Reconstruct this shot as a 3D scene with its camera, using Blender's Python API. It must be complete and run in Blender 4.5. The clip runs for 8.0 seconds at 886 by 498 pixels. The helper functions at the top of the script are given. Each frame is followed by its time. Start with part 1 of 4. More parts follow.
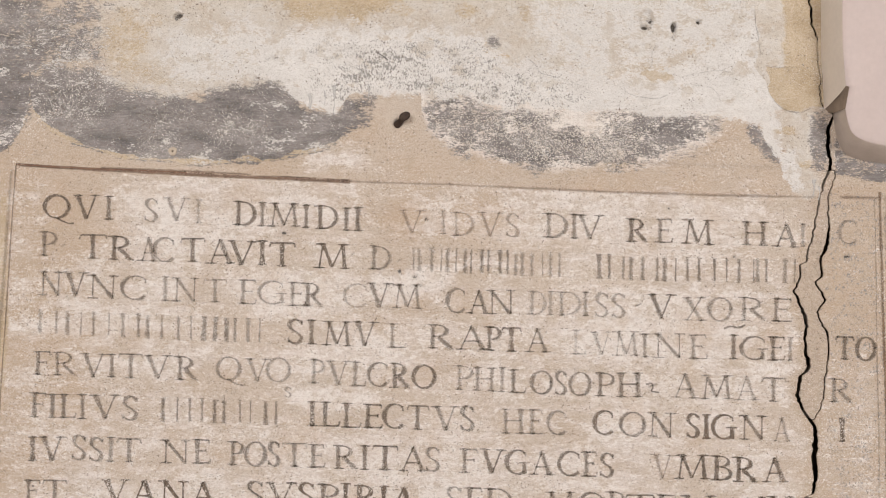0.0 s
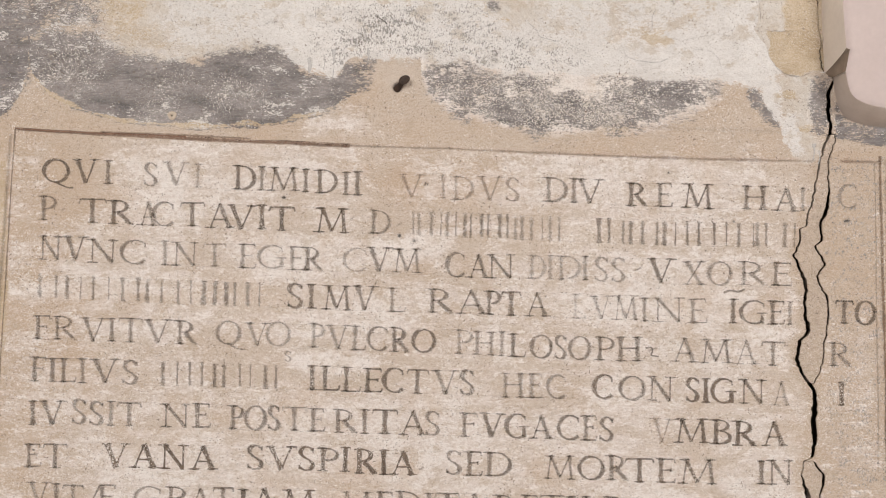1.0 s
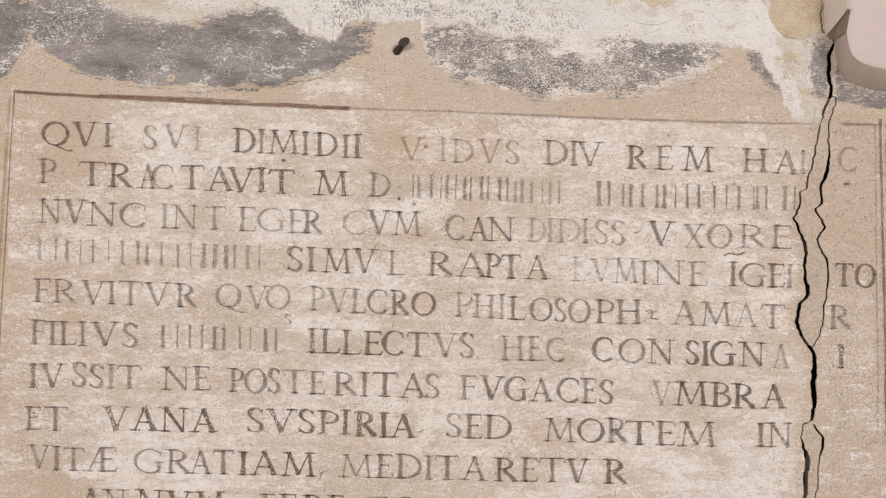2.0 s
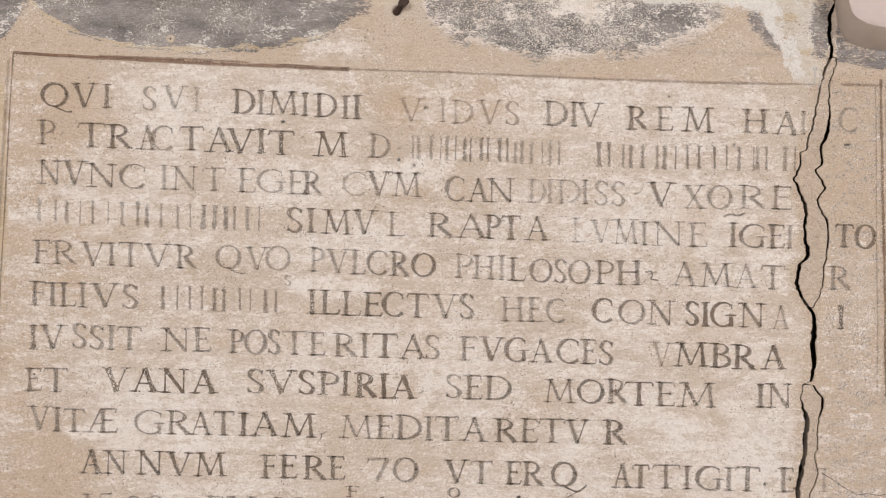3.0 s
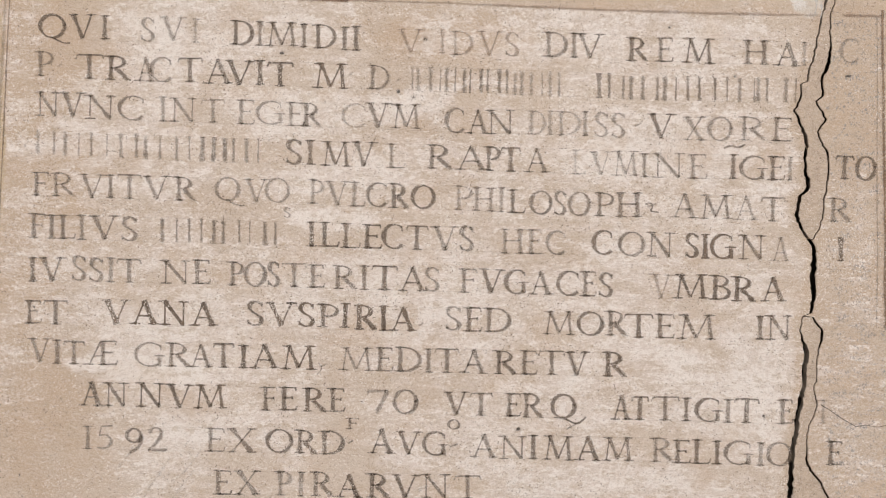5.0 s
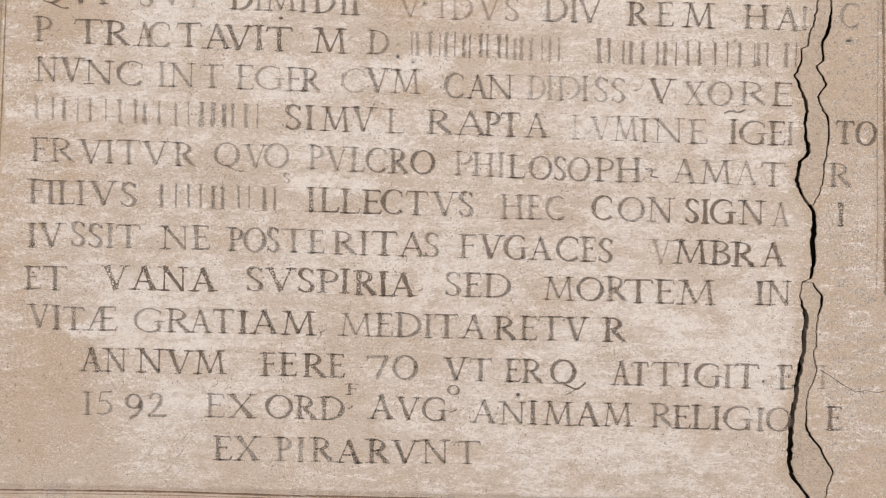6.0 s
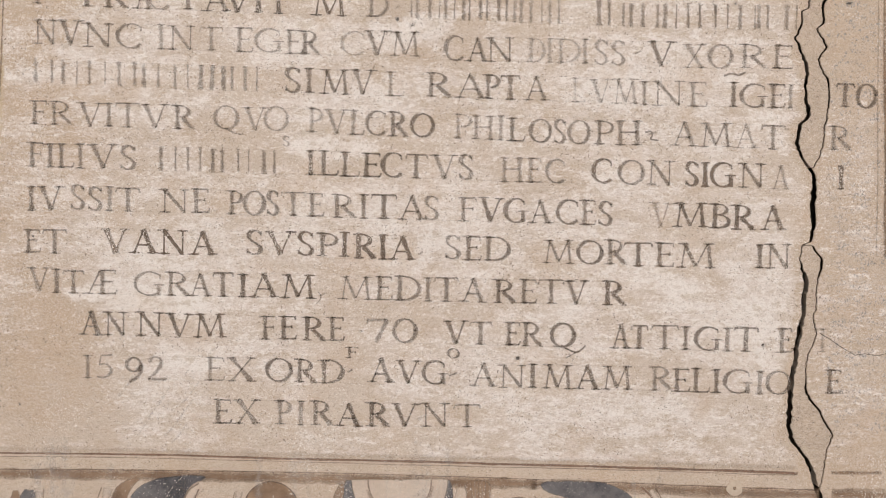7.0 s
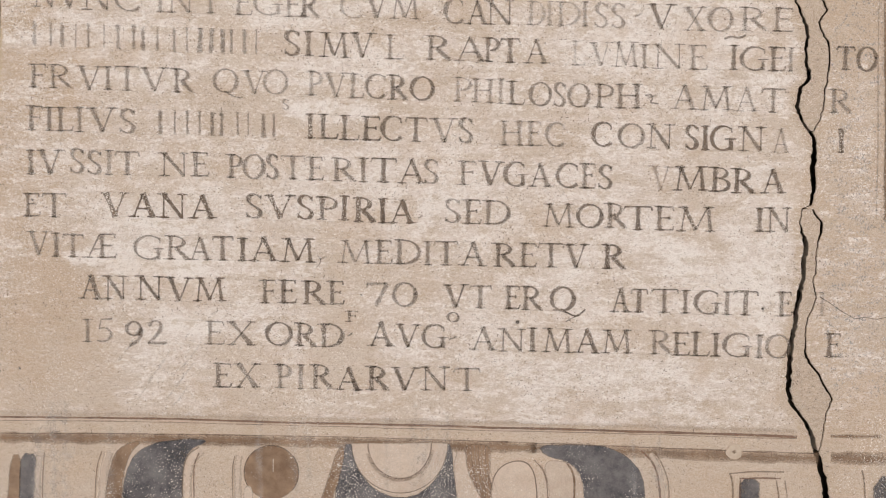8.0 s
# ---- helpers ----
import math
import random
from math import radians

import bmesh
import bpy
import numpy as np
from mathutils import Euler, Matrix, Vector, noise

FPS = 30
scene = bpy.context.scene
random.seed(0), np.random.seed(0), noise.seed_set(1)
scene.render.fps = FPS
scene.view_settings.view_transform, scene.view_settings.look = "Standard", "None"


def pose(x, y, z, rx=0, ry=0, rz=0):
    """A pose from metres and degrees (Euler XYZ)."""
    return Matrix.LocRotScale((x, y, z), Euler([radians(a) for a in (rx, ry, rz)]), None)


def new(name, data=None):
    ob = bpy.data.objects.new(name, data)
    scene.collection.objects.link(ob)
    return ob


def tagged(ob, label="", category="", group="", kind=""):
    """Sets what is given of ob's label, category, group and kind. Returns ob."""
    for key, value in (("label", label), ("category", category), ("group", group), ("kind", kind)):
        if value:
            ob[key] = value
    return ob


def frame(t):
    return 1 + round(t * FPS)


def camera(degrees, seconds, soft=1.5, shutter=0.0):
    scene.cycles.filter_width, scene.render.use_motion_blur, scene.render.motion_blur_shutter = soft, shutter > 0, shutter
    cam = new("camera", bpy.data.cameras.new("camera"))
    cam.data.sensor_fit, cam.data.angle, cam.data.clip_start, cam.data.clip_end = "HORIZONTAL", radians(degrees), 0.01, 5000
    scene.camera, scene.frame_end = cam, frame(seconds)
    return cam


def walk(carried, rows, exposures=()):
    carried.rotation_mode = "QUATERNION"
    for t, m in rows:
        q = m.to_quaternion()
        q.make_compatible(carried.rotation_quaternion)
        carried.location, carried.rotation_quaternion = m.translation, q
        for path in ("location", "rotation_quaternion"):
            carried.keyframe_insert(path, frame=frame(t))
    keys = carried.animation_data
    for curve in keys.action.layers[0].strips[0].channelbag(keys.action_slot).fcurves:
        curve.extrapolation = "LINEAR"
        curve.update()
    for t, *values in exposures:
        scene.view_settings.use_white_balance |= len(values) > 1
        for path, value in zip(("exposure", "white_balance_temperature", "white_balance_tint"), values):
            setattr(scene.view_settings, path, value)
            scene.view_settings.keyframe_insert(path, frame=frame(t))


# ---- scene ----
cam = camera(62.0, 8.0, soft=1.0)
METRES, EYE, TILT, LEAN, TURN = 0.4416, 1.9, 0.66, 0.0, 0.0
ROWS = [
    (0.0, 0.0, 0.0, 0.0, 0.0, 0.0, -0.0),
    (0.5, 0.0011, 0.0003, -0.0582, 0.0, -0.16, 0.0),
    (1.0, 0.0011, 0.0006, -0.1248, -0.0, -0.35, 0.01),
    (2.5, 0.0011, 0.0004, -0.3212, -0.01, -0.9, 0.04),
    (3.0, 0.0013, -0.0, -0.3892, -0.01, -1.1, 0.06),
    (3.5, 0.0016, 0.0005, -0.4449, -0.01, -1.26, 0.06),
    (4.0, 0.0022, -0.0005, -0.5052, -0.01, -1.44, 0.07),
    (4.5, 0.0019, -0.0015, -0.5633, -0.01, -1.62, 0.08),
    (6.0, 0.0026, -0.0033, -0.7456, -0.03, -2.11, 0.12),
    (6.5, 0.0032, -0.0051, -0.8032, -0.02, -2.26, 0.13),
    (7.0, 0.0038, -0.0073, -0.8738, -0.02, -2.47, 0.14),
    (7.5, 0.0031, -0.0095, -0.9377, -0.03, -2.65, 0.15),
    (8.0, 0.0039, -0.0119, -0.9997, -0.03, -2.84, 0.16),
]
walk(cam, [(t, pose(0, 0, EYE, TILT, LEAN, TURN) @ pose(METRES * x, METRES * y, METRES * z, 90 + pitch, roll, yaw)) for t, x, y, z, yaw, pitch, roll in ROWS])

# ---- light: daylight from two added, unseen lamps behind and above the viewer ----
world = bpy.data.worlds.new("sky")
scene.world = world
world.use_nodes = True
sky = world.node_tree.nodes.new("ShaderNodeTexSky")
sky.sky_type, sky.sun_disc = "NISHITA", False
sky.sun_elevation, sky.sun_rotation = radians(40), radians(150)
world.node_tree.nodes["Background"].inputs["Strength"].default_value = 0.1
world.node_tree.links.new(sky.outputs["Color"], world.node_tree.nodes["Background"].inputs["Color"])


def added_light(x, z, w, h, watts):
    lamp = bpy.data.lights.new("added_daylight", "AREA")
    lamp.shape, lamp.size, lamp.size_y, lamp.energy, lamp.color = "RECTANGLE", w, h, watts, (1.0, 0.985, 0.98)
    ob = new("added_daylight", lamp)
    ob.matrix_world = pose(x, -7.97, z, 90, 0, 0)
    return ob


added_light(3.6, 3.4, 2.6, 2.6, 400)
added_light(-2.6, 3.4, 2.4, 2.6, 355)

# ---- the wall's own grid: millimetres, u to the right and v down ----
MM = 0.000997
WALL = 1.3


def wx(u):
    return (u - 784) * MM


def wz(v):
    return 1.915 - (v - 441) * MM


# ---- node helpers ----
def material(name):
    m = bpy.data.materials.new(name)
    m.use_nodes = True
    return m, m.node_tree, m.node_tree.nodes["Principled BSDF"]


def node(nt, kind, **values):
    n = nt.nodes.new(kind)
    for k, v in values.items():
        n.inputs[k].default_value = v
    return n


def link(nt, a, b):
    nt.links.new(a, b)


def sums(nt, op, a, b, clamp=False):
    n = nt.nodes.new("ShaderNodeMath")
    n.operation, n.use_clamp = op, clamp
    for i, s in enumerate((a, b)):
        if isinstance(s, (int, float)):
            n.inputs[i].default_value = s
        else:
            nt.links.new(s, n.inputs[i])
    return n.outputs[0]


def grain(nt, scale, detail=5.0, rough=0.6, stretch=(1, 1, 1), contrast=2.4, offset=0.0):
    """Noise on world metres, spread over 0 to 1."""
    g = nt.nodes.new("ShaderNodeNewGeometry")
    mp = nt.nodes.new("ShaderNodeMapping")
    mp.inputs["Scale"].default_value = stretch
    mp.inputs["Location"].default_value = (offset, offset * 0.7, offset * 1.3)
    nt.links.new(g.outputs["Position"], mp.inputs["Vector"])
    n = node(nt, "ShaderNodeTexNoise", Scale=scale, Detail=detail, Roughness=rough)
    nt.links.new(mp.outputs[0], n.inputs["Vector"])
    return sums(nt, "ADD", sums(nt, "MULTIPLY", sums(nt, "SUBTRACT", n.outputs["Fac"], 0.5), contrast), 0.5, True)


def ramp(nt, fac, low, high):
    r = nt.nodes.new("ShaderNodeMix")
    r.data_type = "RGBA"
    for k, c in ((6, low), (7, high)):
        if isinstance(c, tuple):
            r.inputs[k].default_value = (*c, 1)
        else:
            nt.links.new(c, r.inputs[k])
    if isinstance(fac, (int, float)):
        r.inputs[0].default_value = fac
    else:
        nt.links.new(fac, r.inputs[0])
    return r.outputs[2]


def worn(nt, mask, noise_out, soft):
    """0 to 1: where the mask outweighs the grain."""
    return sums(nt, "DIVIDE", sums(nt, "SUBTRACT", sums(nt, "MULTIPLY", mask, 1.0 + soft), noise_out), soft, True)


def wider(nt, k, value):
    """Spread a value about its middle."""
    return sums(nt, "ADD", sums(nt, "MULTIPLY", sums(nt, "SUBTRACT", value, 0.5), k), 0.5, True)


def bumped(nt, bsdf, height, strength, distance):
    b = node(nt, "ShaderNodeBump", Strength=strength, Distance=distance)
    nt.links.new(height, b.inputs["Height"])
    nt.links.new(b.outputs[0], bsdf.inputs["Normal"])


def crumb_spots(nt, level=1.20, size=400):
    """Crumbs of lime, thick in some places and thin in others."""
    spots = grain(nt, size, 3, 0.6, contrast=3.2, offset=4.0)
    drift = sums(nt, "MULTIPLY", grain(nt, 9, 4, 0.6, contrast=3.0, offset=3.0), 0.45)
    return sums(nt, "MULTIPLY", sums(nt, "SUBTRACT", sums(nt, "ADD", spots, drift), level, True), 11.0, True)


def plaster_material():
    m, nt, bsdf = material("old_plaster")
    pa = nt.nodes.new("ShaderNodeAttribute")
    pa.attribute_name = "layers"
    pb = nt.nodes.new("ShaderNodeAttribute")
    pb.attribute_name = "stains_and_shade"
    sa = nt.nodes.new("ShaderNodeSeparateColor")
    sb = nt.nodes.new("ShaderNodeSeparateColor")
    link(nt, pa.outputs["Color"], sa.inputs[0])
    link(nt, pb.outputs["Color"], sb.inputs[0])
    white, grey, ochre, haze = sa.outputs[0], sa.outputs[1], sa.outputs[2], pa.outputs["Alpha"]
    flecks_shade, cream, brown, mortar = sb.outputs[0], sb.outputs[1], sb.outputs[2], pb.outputs["Alpha"]
    big = grain(nt, 6, 5, 0.6, contrast=3.2)
    cloud = grain(nt, 16, 6, 0.66, stretch=(0.7, 1, 1.2), contrast=3.2, offset=1.0)
    mid = grain(nt, 42, 7, 0.7, stretch=(0.7, 1, 1.25), contrast=3.0)
    fine = grain(nt, 230, 6, 0.75, stretch=(0.8, 1, 1.2), contrast=3.2)
    tiny = grain(nt, 900, 3, 0.6)
    streak = grain(nt, 26, 6, 0.7, stretch=(0.32, 1, 1.5), contrast=3.2)
    smear = grain(nt, 60, 6, 0.72, stretch=(0.55, 1, 1.25), contrast=3.4, offset=7.0)
    scratch = grain(nt, 300, 5, 0.75, stretch=(0.3, 1, 1.3), contrast=3.6, offset=12.0)
    grit = grain(nt, 520, 4, 0.7, contrast=3.4, offset=15.0)
    col = ramp(nt, big, (0.510, 0.410, 0.325), (0.585, 0.490, 0.410))
    col = ramp(nt, sums(nt, "MULTIPLY", streak, 0.5), col, (0.60, 0.535, 0.48))
    col = ramp(nt, sums(nt, "MULTIPLY", cloud, 0.28), col, (0.43, 0.33, 0.245))
    col = ramp(nt, sums(nt, "MULTIPLY", mid, 0.28), col, (0.44, 0.345, 0.265))
    col = ramp(nt, worn(nt, brown, cloud, 0.9), col, (0.485, 0.375, 0.282))
    # thin lime haze left by wiping
    wiped = sums(nt, "ADD", sums(nt, "MULTIPLY", streak, 0.34), sums(nt, "ADD", sums(nt, "MULTIPLY", smear, 0.36), sums(nt, "MULTIPLY", fine, 0.30)))
    col = ramp(nt, sums(nt, "MULTIPLY", worn(nt, haze, wiped, 0.26), 0.72), col, (0.705, 0.636, 0.605))
    # sharper scraps of lime where the haze is thickest
    scraps = worn(nt, sums(nt, "MULTIPLY", haze, 0.70), sums(nt, "ADD", sums(nt, "MULTIPLY", mid, 0.5), sums(nt, "MULTIPLY", fine, 0.5)), 0.10)
    col = ramp(nt, sums(nt, "MULTIPLY", scraps, 0.80), col, (0.76, 0.71, 0.675))
    flakes = worn(nt, sums(nt, "MULTIPLY", haze, 0.66), sums(nt, "ADD", sums(nt, "MULTIPLY", grain(nt, 105, 7, 0.72, stretch=(0.65, 1, 1.25), contrast=3.6, offset=51.0), 0.6), sums(nt, "MULTIPLY", streak, 0.4)), 0.06)
    col = ramp(nt, sums(nt, "MULTIPLY", flakes, 0.88), col, (0.77, 0.72, 0.685))
    chips = sums(nt, "MULTIPLY", sums(nt, "SUBTRACT", grain(nt, 34, 9, 0.75, stretch=(0.7, 1, 1.2), contrast=3.4, offset=61.0), 0.68, True), 12.0, True)
    col = ramp(nt, sums(nt, "MULTIPLY", chips, 0.55), col, (0.47, 0.375, 0.285))
    peach = sums(nt, "MULTIPLY", sums(nt, "SUBTRACT", grain(nt, 10, 6, 0.65, contrast=3.2, offset=41.0), 0.58, True), 2.2, True)
    col = ramp(nt, sums(nt, "MULTIPLY", peach, 0.5), col, (0.51, 0.385, 0.285))
    # mortar fill
    col = ramp(nt, mortar, col, ramp(nt, fine, (0.36, 0.28, 0.215), (0.56, 0.455, 0.365)))
    cream_f = worn(nt, cream, sums(nt, "ADD", sums(nt, "MULTIPLY", mid, 0.5), sums(nt, "MULTIPLY", cloud, 0.5)), 0.4)
    pale = ramp(nt, cloud, (0.55, 0.49, 0.425), (0.67, 0.635, 0.60))
    col = ramp(nt, cream_f, col, ramp(nt, sums(nt, "MULTIPLY", mid, 0.5), pale, (0.52, 0.45, 0.375)))
    lacuna = sums(nt, "MULTIPLY", sums(nt, "SUBTRACT", grain(nt, 15, 9, 0.7, stretch=(0.9, 1, 1.1), contrast=3.0, offset=21.0), 0.60, True), 14.0, True)
    col = ramp(nt, sums(nt, "MULTIPLY", sums(nt, "MULTIPLY", lacuna, cream_f), 0.75), col, ramp(nt, fine, (0.46, 0.375, 0.29), (0.60, 0.53, 0.46)))
    rubbed = sums(nt, "MULTIPLY", sums(nt, "SUBTRACT", grain(nt, 55, 8, 0.75, stretch=(0.8, 1, 0.8), contrast=3.2, offset=31.0), 0.62, True), 9.0, True)
    col = ramp(nt, sums(nt, "MULTIPLY", sums(nt, "MULTIPLY", rubbed, cream_f), 0.6), col, (0.66, 0.635, 0.615))
    ochre_f = worn(nt, ochre, sums(nt, "ADD", sums(nt, "MULTIPLY", mid, 0.5), sums(nt, "MULTIPLY", fine, 0.5)), 0.35)
    col = ramp(nt, ochre_f, col, ramp(nt, cloud, (0.42, 0.315, 0.195), (0.58, 0.475, 0.345)))
    grey_f = worn(nt, grey, wider(nt, 1.7, sums(nt, "ADD", sums(nt, "MULTIPLY", scratch, 0.25), sums(nt, "ADD", sums(nt, "MULTIPLY", fine, 0.35), sums(nt, "MULTIPLY", mid, 0.4)))), 0.26)
    col = ramp(nt, grey_f, col, ramp(nt, wider(nt, 1.6, sums(nt, "ADD", sums(nt, "MULTIPLY", cloud, 0.4), sums(nt, "ADD", sums(nt, "MULTIPLY", streak, 0.35), sums(nt, "MULTIPLY", scratch, 0.25)))), (0.090, 0.086, 0.094), (0.33, 0.304, 0.298)))
    white_f = worn(nt, white, wider(nt, 1.5, sums(nt, "ADD", sums(nt, "MULTIPLY", scratch, 0.32), sums(nt, "ADD", sums(nt, "MULTIPLY", fine, 0.3), sums(nt, "MULTIPLY", mid, 0.38)))), 0.06)
    gaps = sums(nt, "MULTIPLY", sums(nt, "SUBTRACT", grain(nt, 21, 9, 0.68, stretch=(0.85, 1, 1.1), contrast=3.2, offset=71.0), 0.66, True), 16.0, True)
    white_f = sums(nt, "MULTIPLY", white_f, sums(nt, "SUBTRACT", 1.0, sums(nt, "MULTIPLY", sums(nt, "MULTIPLY", gaps, cream_f), 0.85)))
    col = ramp(nt, white_f, col, ramp(nt, mid, (0.65, 0.625, 0.605), (0.77, 0.748, 0.735)))
    # dark flecks, and near-black colour for the shade inside holes
    col = ramp(nt, worn(nt, flecks_shade, sums(nt, "ADD", sums(nt, "MULTIPLY", grain(nt, 330, 5, 0.7, stretch=(1.1, 1, 0.7), contrast=3.8, offset=17.0), 0.6), sums(nt, "MULTIPLY", smear, 0.4)), 0.10), col, ramp(nt, sums(nt, "MULTIPLY", sums(nt, "SUBTRACT", flecks_shade, 0.5, True), 4.0, True), (0.25, 0.24, 0.235), (0.06, 0.05, 0.042)))
    # lime crumbs and dark pits, the crumbs thicker on the grey
    col = ramp(nt, sums(nt, "MULTIPLY", crumb_spots(nt, 0.94, 330), sums(nt, "MULTIPLY", sums(nt, "MULTIPLY", grey_f, haze), 0.9)), col, (0.63, 0.575, 0.51))
    col = ramp(nt, crumb_spots(nt), col, (0.78, 0.73, 0.69))
    pock = sums(nt, "ADD", grain(nt, 300, 3, 0.6, contrast=3.2, offset=9.0), sums(nt, "MULTIPLY", grain(nt, 12, 4, 0.6, contrast=3.0, offset=11.0), 0.14))
    col = ramp(nt, sums(nt, "MULTIPLY", sums(nt, "SUBTRACT", pock, 0.99, True), 9.0, True), col, (0.15, 0.115, 0.09))
    # grit and brush scratches, fainter on the grey pigment
    bare = sums(nt, "SUBTRACT", 1.0, sums(nt, "MULTIPLY", grey_f, 0.7))
    col = ramp(nt, sums(nt, "MULTIPLY", sums(nt, "SUBTRACT", grit, 0.5, True), sums(nt, "MULTIPLY", bare, 0.50)), col, (0.80, 0.76, 0.72))
    col = ramp(nt, sums(nt, "MULTIPLY", sums(nt, "SUBTRACT", 0.5, grit, True), 0.56), col, (0.26, 0.20, 0.155))
    col = ramp(nt, sums(nt, "MULTIPLY", sums(nt, "SUBTRACT", 0.42, scratch, True), 0.42), col, (0.30, 0.235, 0.18))
    col = ramp(nt, sums(nt, "MULTIPLY", sums(nt, "SUBTRACT", scratch, 0.62, True), sums(nt, "MULTIPLY", bare, 0.45)), col, (0.80, 0.76, 0.72))
    col = ramp(nt, sums(nt, "MULTIPLY", sums(nt, "SUBTRACT", 0.46, tiny, True), 0.8), col, (0.24, 0.185, 0.14))
    col = ramp(nt, sums(nt, "MULTIPLY", sums(nt, "SUBTRACT", tiny, 0.56, True), sums(nt, "MULTIPLY", bare, 0.8)), col, (0.80, 0.76, 0.72))
    link(nt, col, bsdf.inputs["Base Color"])
    bsdf.inputs["Roughness"].default_value = 0.92
    bsdf.inputs["Specular IOR Level"].default_value = 0.25
    h = sums(nt, "ADD", sums(nt, "MULTIPLY", white_f, 0.5), sums(nt, "ADD", sums(nt, "MULTIPLY", fine, 0.35), sums(nt, "MULTIPLY", mid, 0.5)))
    h = sums(nt, "ADD", h, sums(nt, "ADD", sums(nt, "MULTIPLY", grit, 0.22), sums(nt, "MULTIPLY", flakes, 0.25)))
    bumped(nt, bsdf, h, 0.5, 0.0014)
    return m


def paint_material(name, low, high, wear, soft=0.3, mid_scale=60, level=1.16, cover=0.76):
    """Fresco paint that has flaked: the plaster shows through its gaps. The object's colour gives the strength (red), the edge attribute thins it towards its rim."""
    m, nt, bsdf = material(name)
    info = nt.nodes.new("ShaderNodeObjectInfo")
    sp = nt.nodes.new("ShaderNodeSeparateColor")
    link(nt, info.outputs["Color"], sp.inputs[0])
    rim = nt.nodes.new("ShaderNodeAttribute")
    rim.attribute_name = "edge"
    fine = grain(nt, 420, 5, 0.75, contrast=3.6, offset=2.0)
    wipe = grain(nt, 48, 6, 0.72, stretch=(0.4, 1, 1.5), contrast=3.4, offset=8.0)
    mid = grain(nt, mid_scale, 6, 0.7, contrast=3.2, offset=5.0)
    tint = grain(nt, 22, 4, 0.6, contrast=3.0, offset=25.0)
    crumbs = sums(nt, "MULTIPLY", crumb_spots(nt, level, 330), sums(nt, "MULTIPLY", rim.outputs["Fac"], 2.0, True))
    mix = sums(nt, "ADD", sums(nt, "MULTIPLY", fine, 0.50), sums(nt, "ADD", sums(nt, "MULTIPLY", mid, 0.32), sums(nt, "MULTIPLY", wipe, 0.18)))
    tone = ramp(nt, wider(nt, 1.8, sums(nt, "ADD", sums(nt, "MULTIPLY", tint, 0.35), sums(nt, "ADD", sums(nt, "MULTIPLY", fine, 0.35), sums(nt, "MULTIPLY", mid, 0.3)))), low, high)
    lime = sums(nt, "MULTIPLY", crumbs, sums(nt, "ADD", sums(nt, "MULTIPLY", sp.outputs[0], 0.9), 0.0, True))
    link(nt, ramp(nt, crumbs, tone, (0.72, 0.665, 0.615)), bsdf.inputs["Base Color"])
    bsdf.inputs["Roughness"].default_value = 0.9
    bsdf.inputs["Specular IOR Level"].default_value = 0.2
    mask = sums(nt, "MULTIPLY", sums(nt, "ADD", sums(nt, "MULTIPLY", sp.outputs[0], 0.5), 0.5), wear)
    mask = sums(nt, "MULTIPLY", mask, sums(nt, "ADD", sums(nt, "MULTIPLY", rim.outputs["Fac"], 0.48), 0.52))
    fac = worn(nt, mask, mix, soft)
    fac = sums(nt, "MULTIPLY", fac, sums(nt, "ADD", sums(nt, "MULTIPLY", sp.outputs[0], cover), 0.11), True)
    fac = sums(nt, "MULTIPLY", fac, sums(nt, "ADD", sums(nt, "MULTIPLY", fine, -0.35), 1.12), True)
    fac = sums(nt, "MAXIMUM", fac, lime)
    link(nt, fac, bsdf.inputs["Alpha"])
    return m


def plain_material(name, low, high, scale=30, rough=0.85, bump=0.3):
    m, nt, bsdf = material(name)
    n = grain(nt, scale, 6, 0.6)
    f = grain(nt, scale * 12, 4, 0.6)
    c = ramp(nt, n, low, high)
    c = ramp(nt, sums(nt, "MULTIPLY", f, 0.25), c, tuple(x * 0.8 for x in low))
    link(nt, c, bsdf.inputs["Base Color"])
    bsdf.inputs["Roughness"].default_value = rough
    bumped(nt, bsdf, sums(nt, "ADD", n, sums(nt, "MULTIPLY", f, 0.3)), bump, 0.001)
    return m


PLASTER = plaster_material()
INK = [paint_material("faded_grey_paint", (0.080, 0.058, 0.044), (0.25, 0.188, 0.145), 0.94, 0.42, 70, 0.97, 0.74),
       paint_material("faded_brown_paint", (0.28, 0.19, 0.135), (0.36, 0.26, 0.19), 0.95, 0.4, 70, 1.04),
       paint_material("faded_umber_paint", (0.14, 0.10, 0.075), (0.27, 0.20, 0.155), 0.94, 0.42, 70, 0.97, 0.74)]
RED = paint_material("red_brown_paint", (0.17, 0.10, 0.072), (0.31, 0.195, 0.14), 0.95, 0.5, cover=0.7)
BROWN = paint_material("ochre_brown_paint", (0.17, 0.105, 0.066), (0.37, 0.255, 0.175), 0.88, 0.70, mid_scale=34, level=1.13, cover=0.74)
SLATE = paint_material("slate_grey_paint", (0.045, 0.045, 0.054), (0.21, 0.20, 0.205), 0.93, 0.60, mid_scale=34, level=1.11, cover=0.78)
LIGHT = paint_material("pale_fresco_paint", (0.54, 0.435, 0.355), (0.66, 0.562, 0.48), 0.98, 0.8, mid_scale=34, cover=0.82)
CORNER = plain_material("greyish_corner_render", (0.64, 0.57, 0.525), (0.73, 0.655, 0.61), 40, 0.9, 0.5)
PINK = plain_material("pale_pink_limewash", (0.545, 0.455, 0.435), (0.60, 0.505, 0.485), 9, 0.8, 0.12)
CREAM = plain_material("cream_render", (0.79, 0.722, 0.66), (0.85, 0.78, 0.715), 12, 0.85, 0.15)
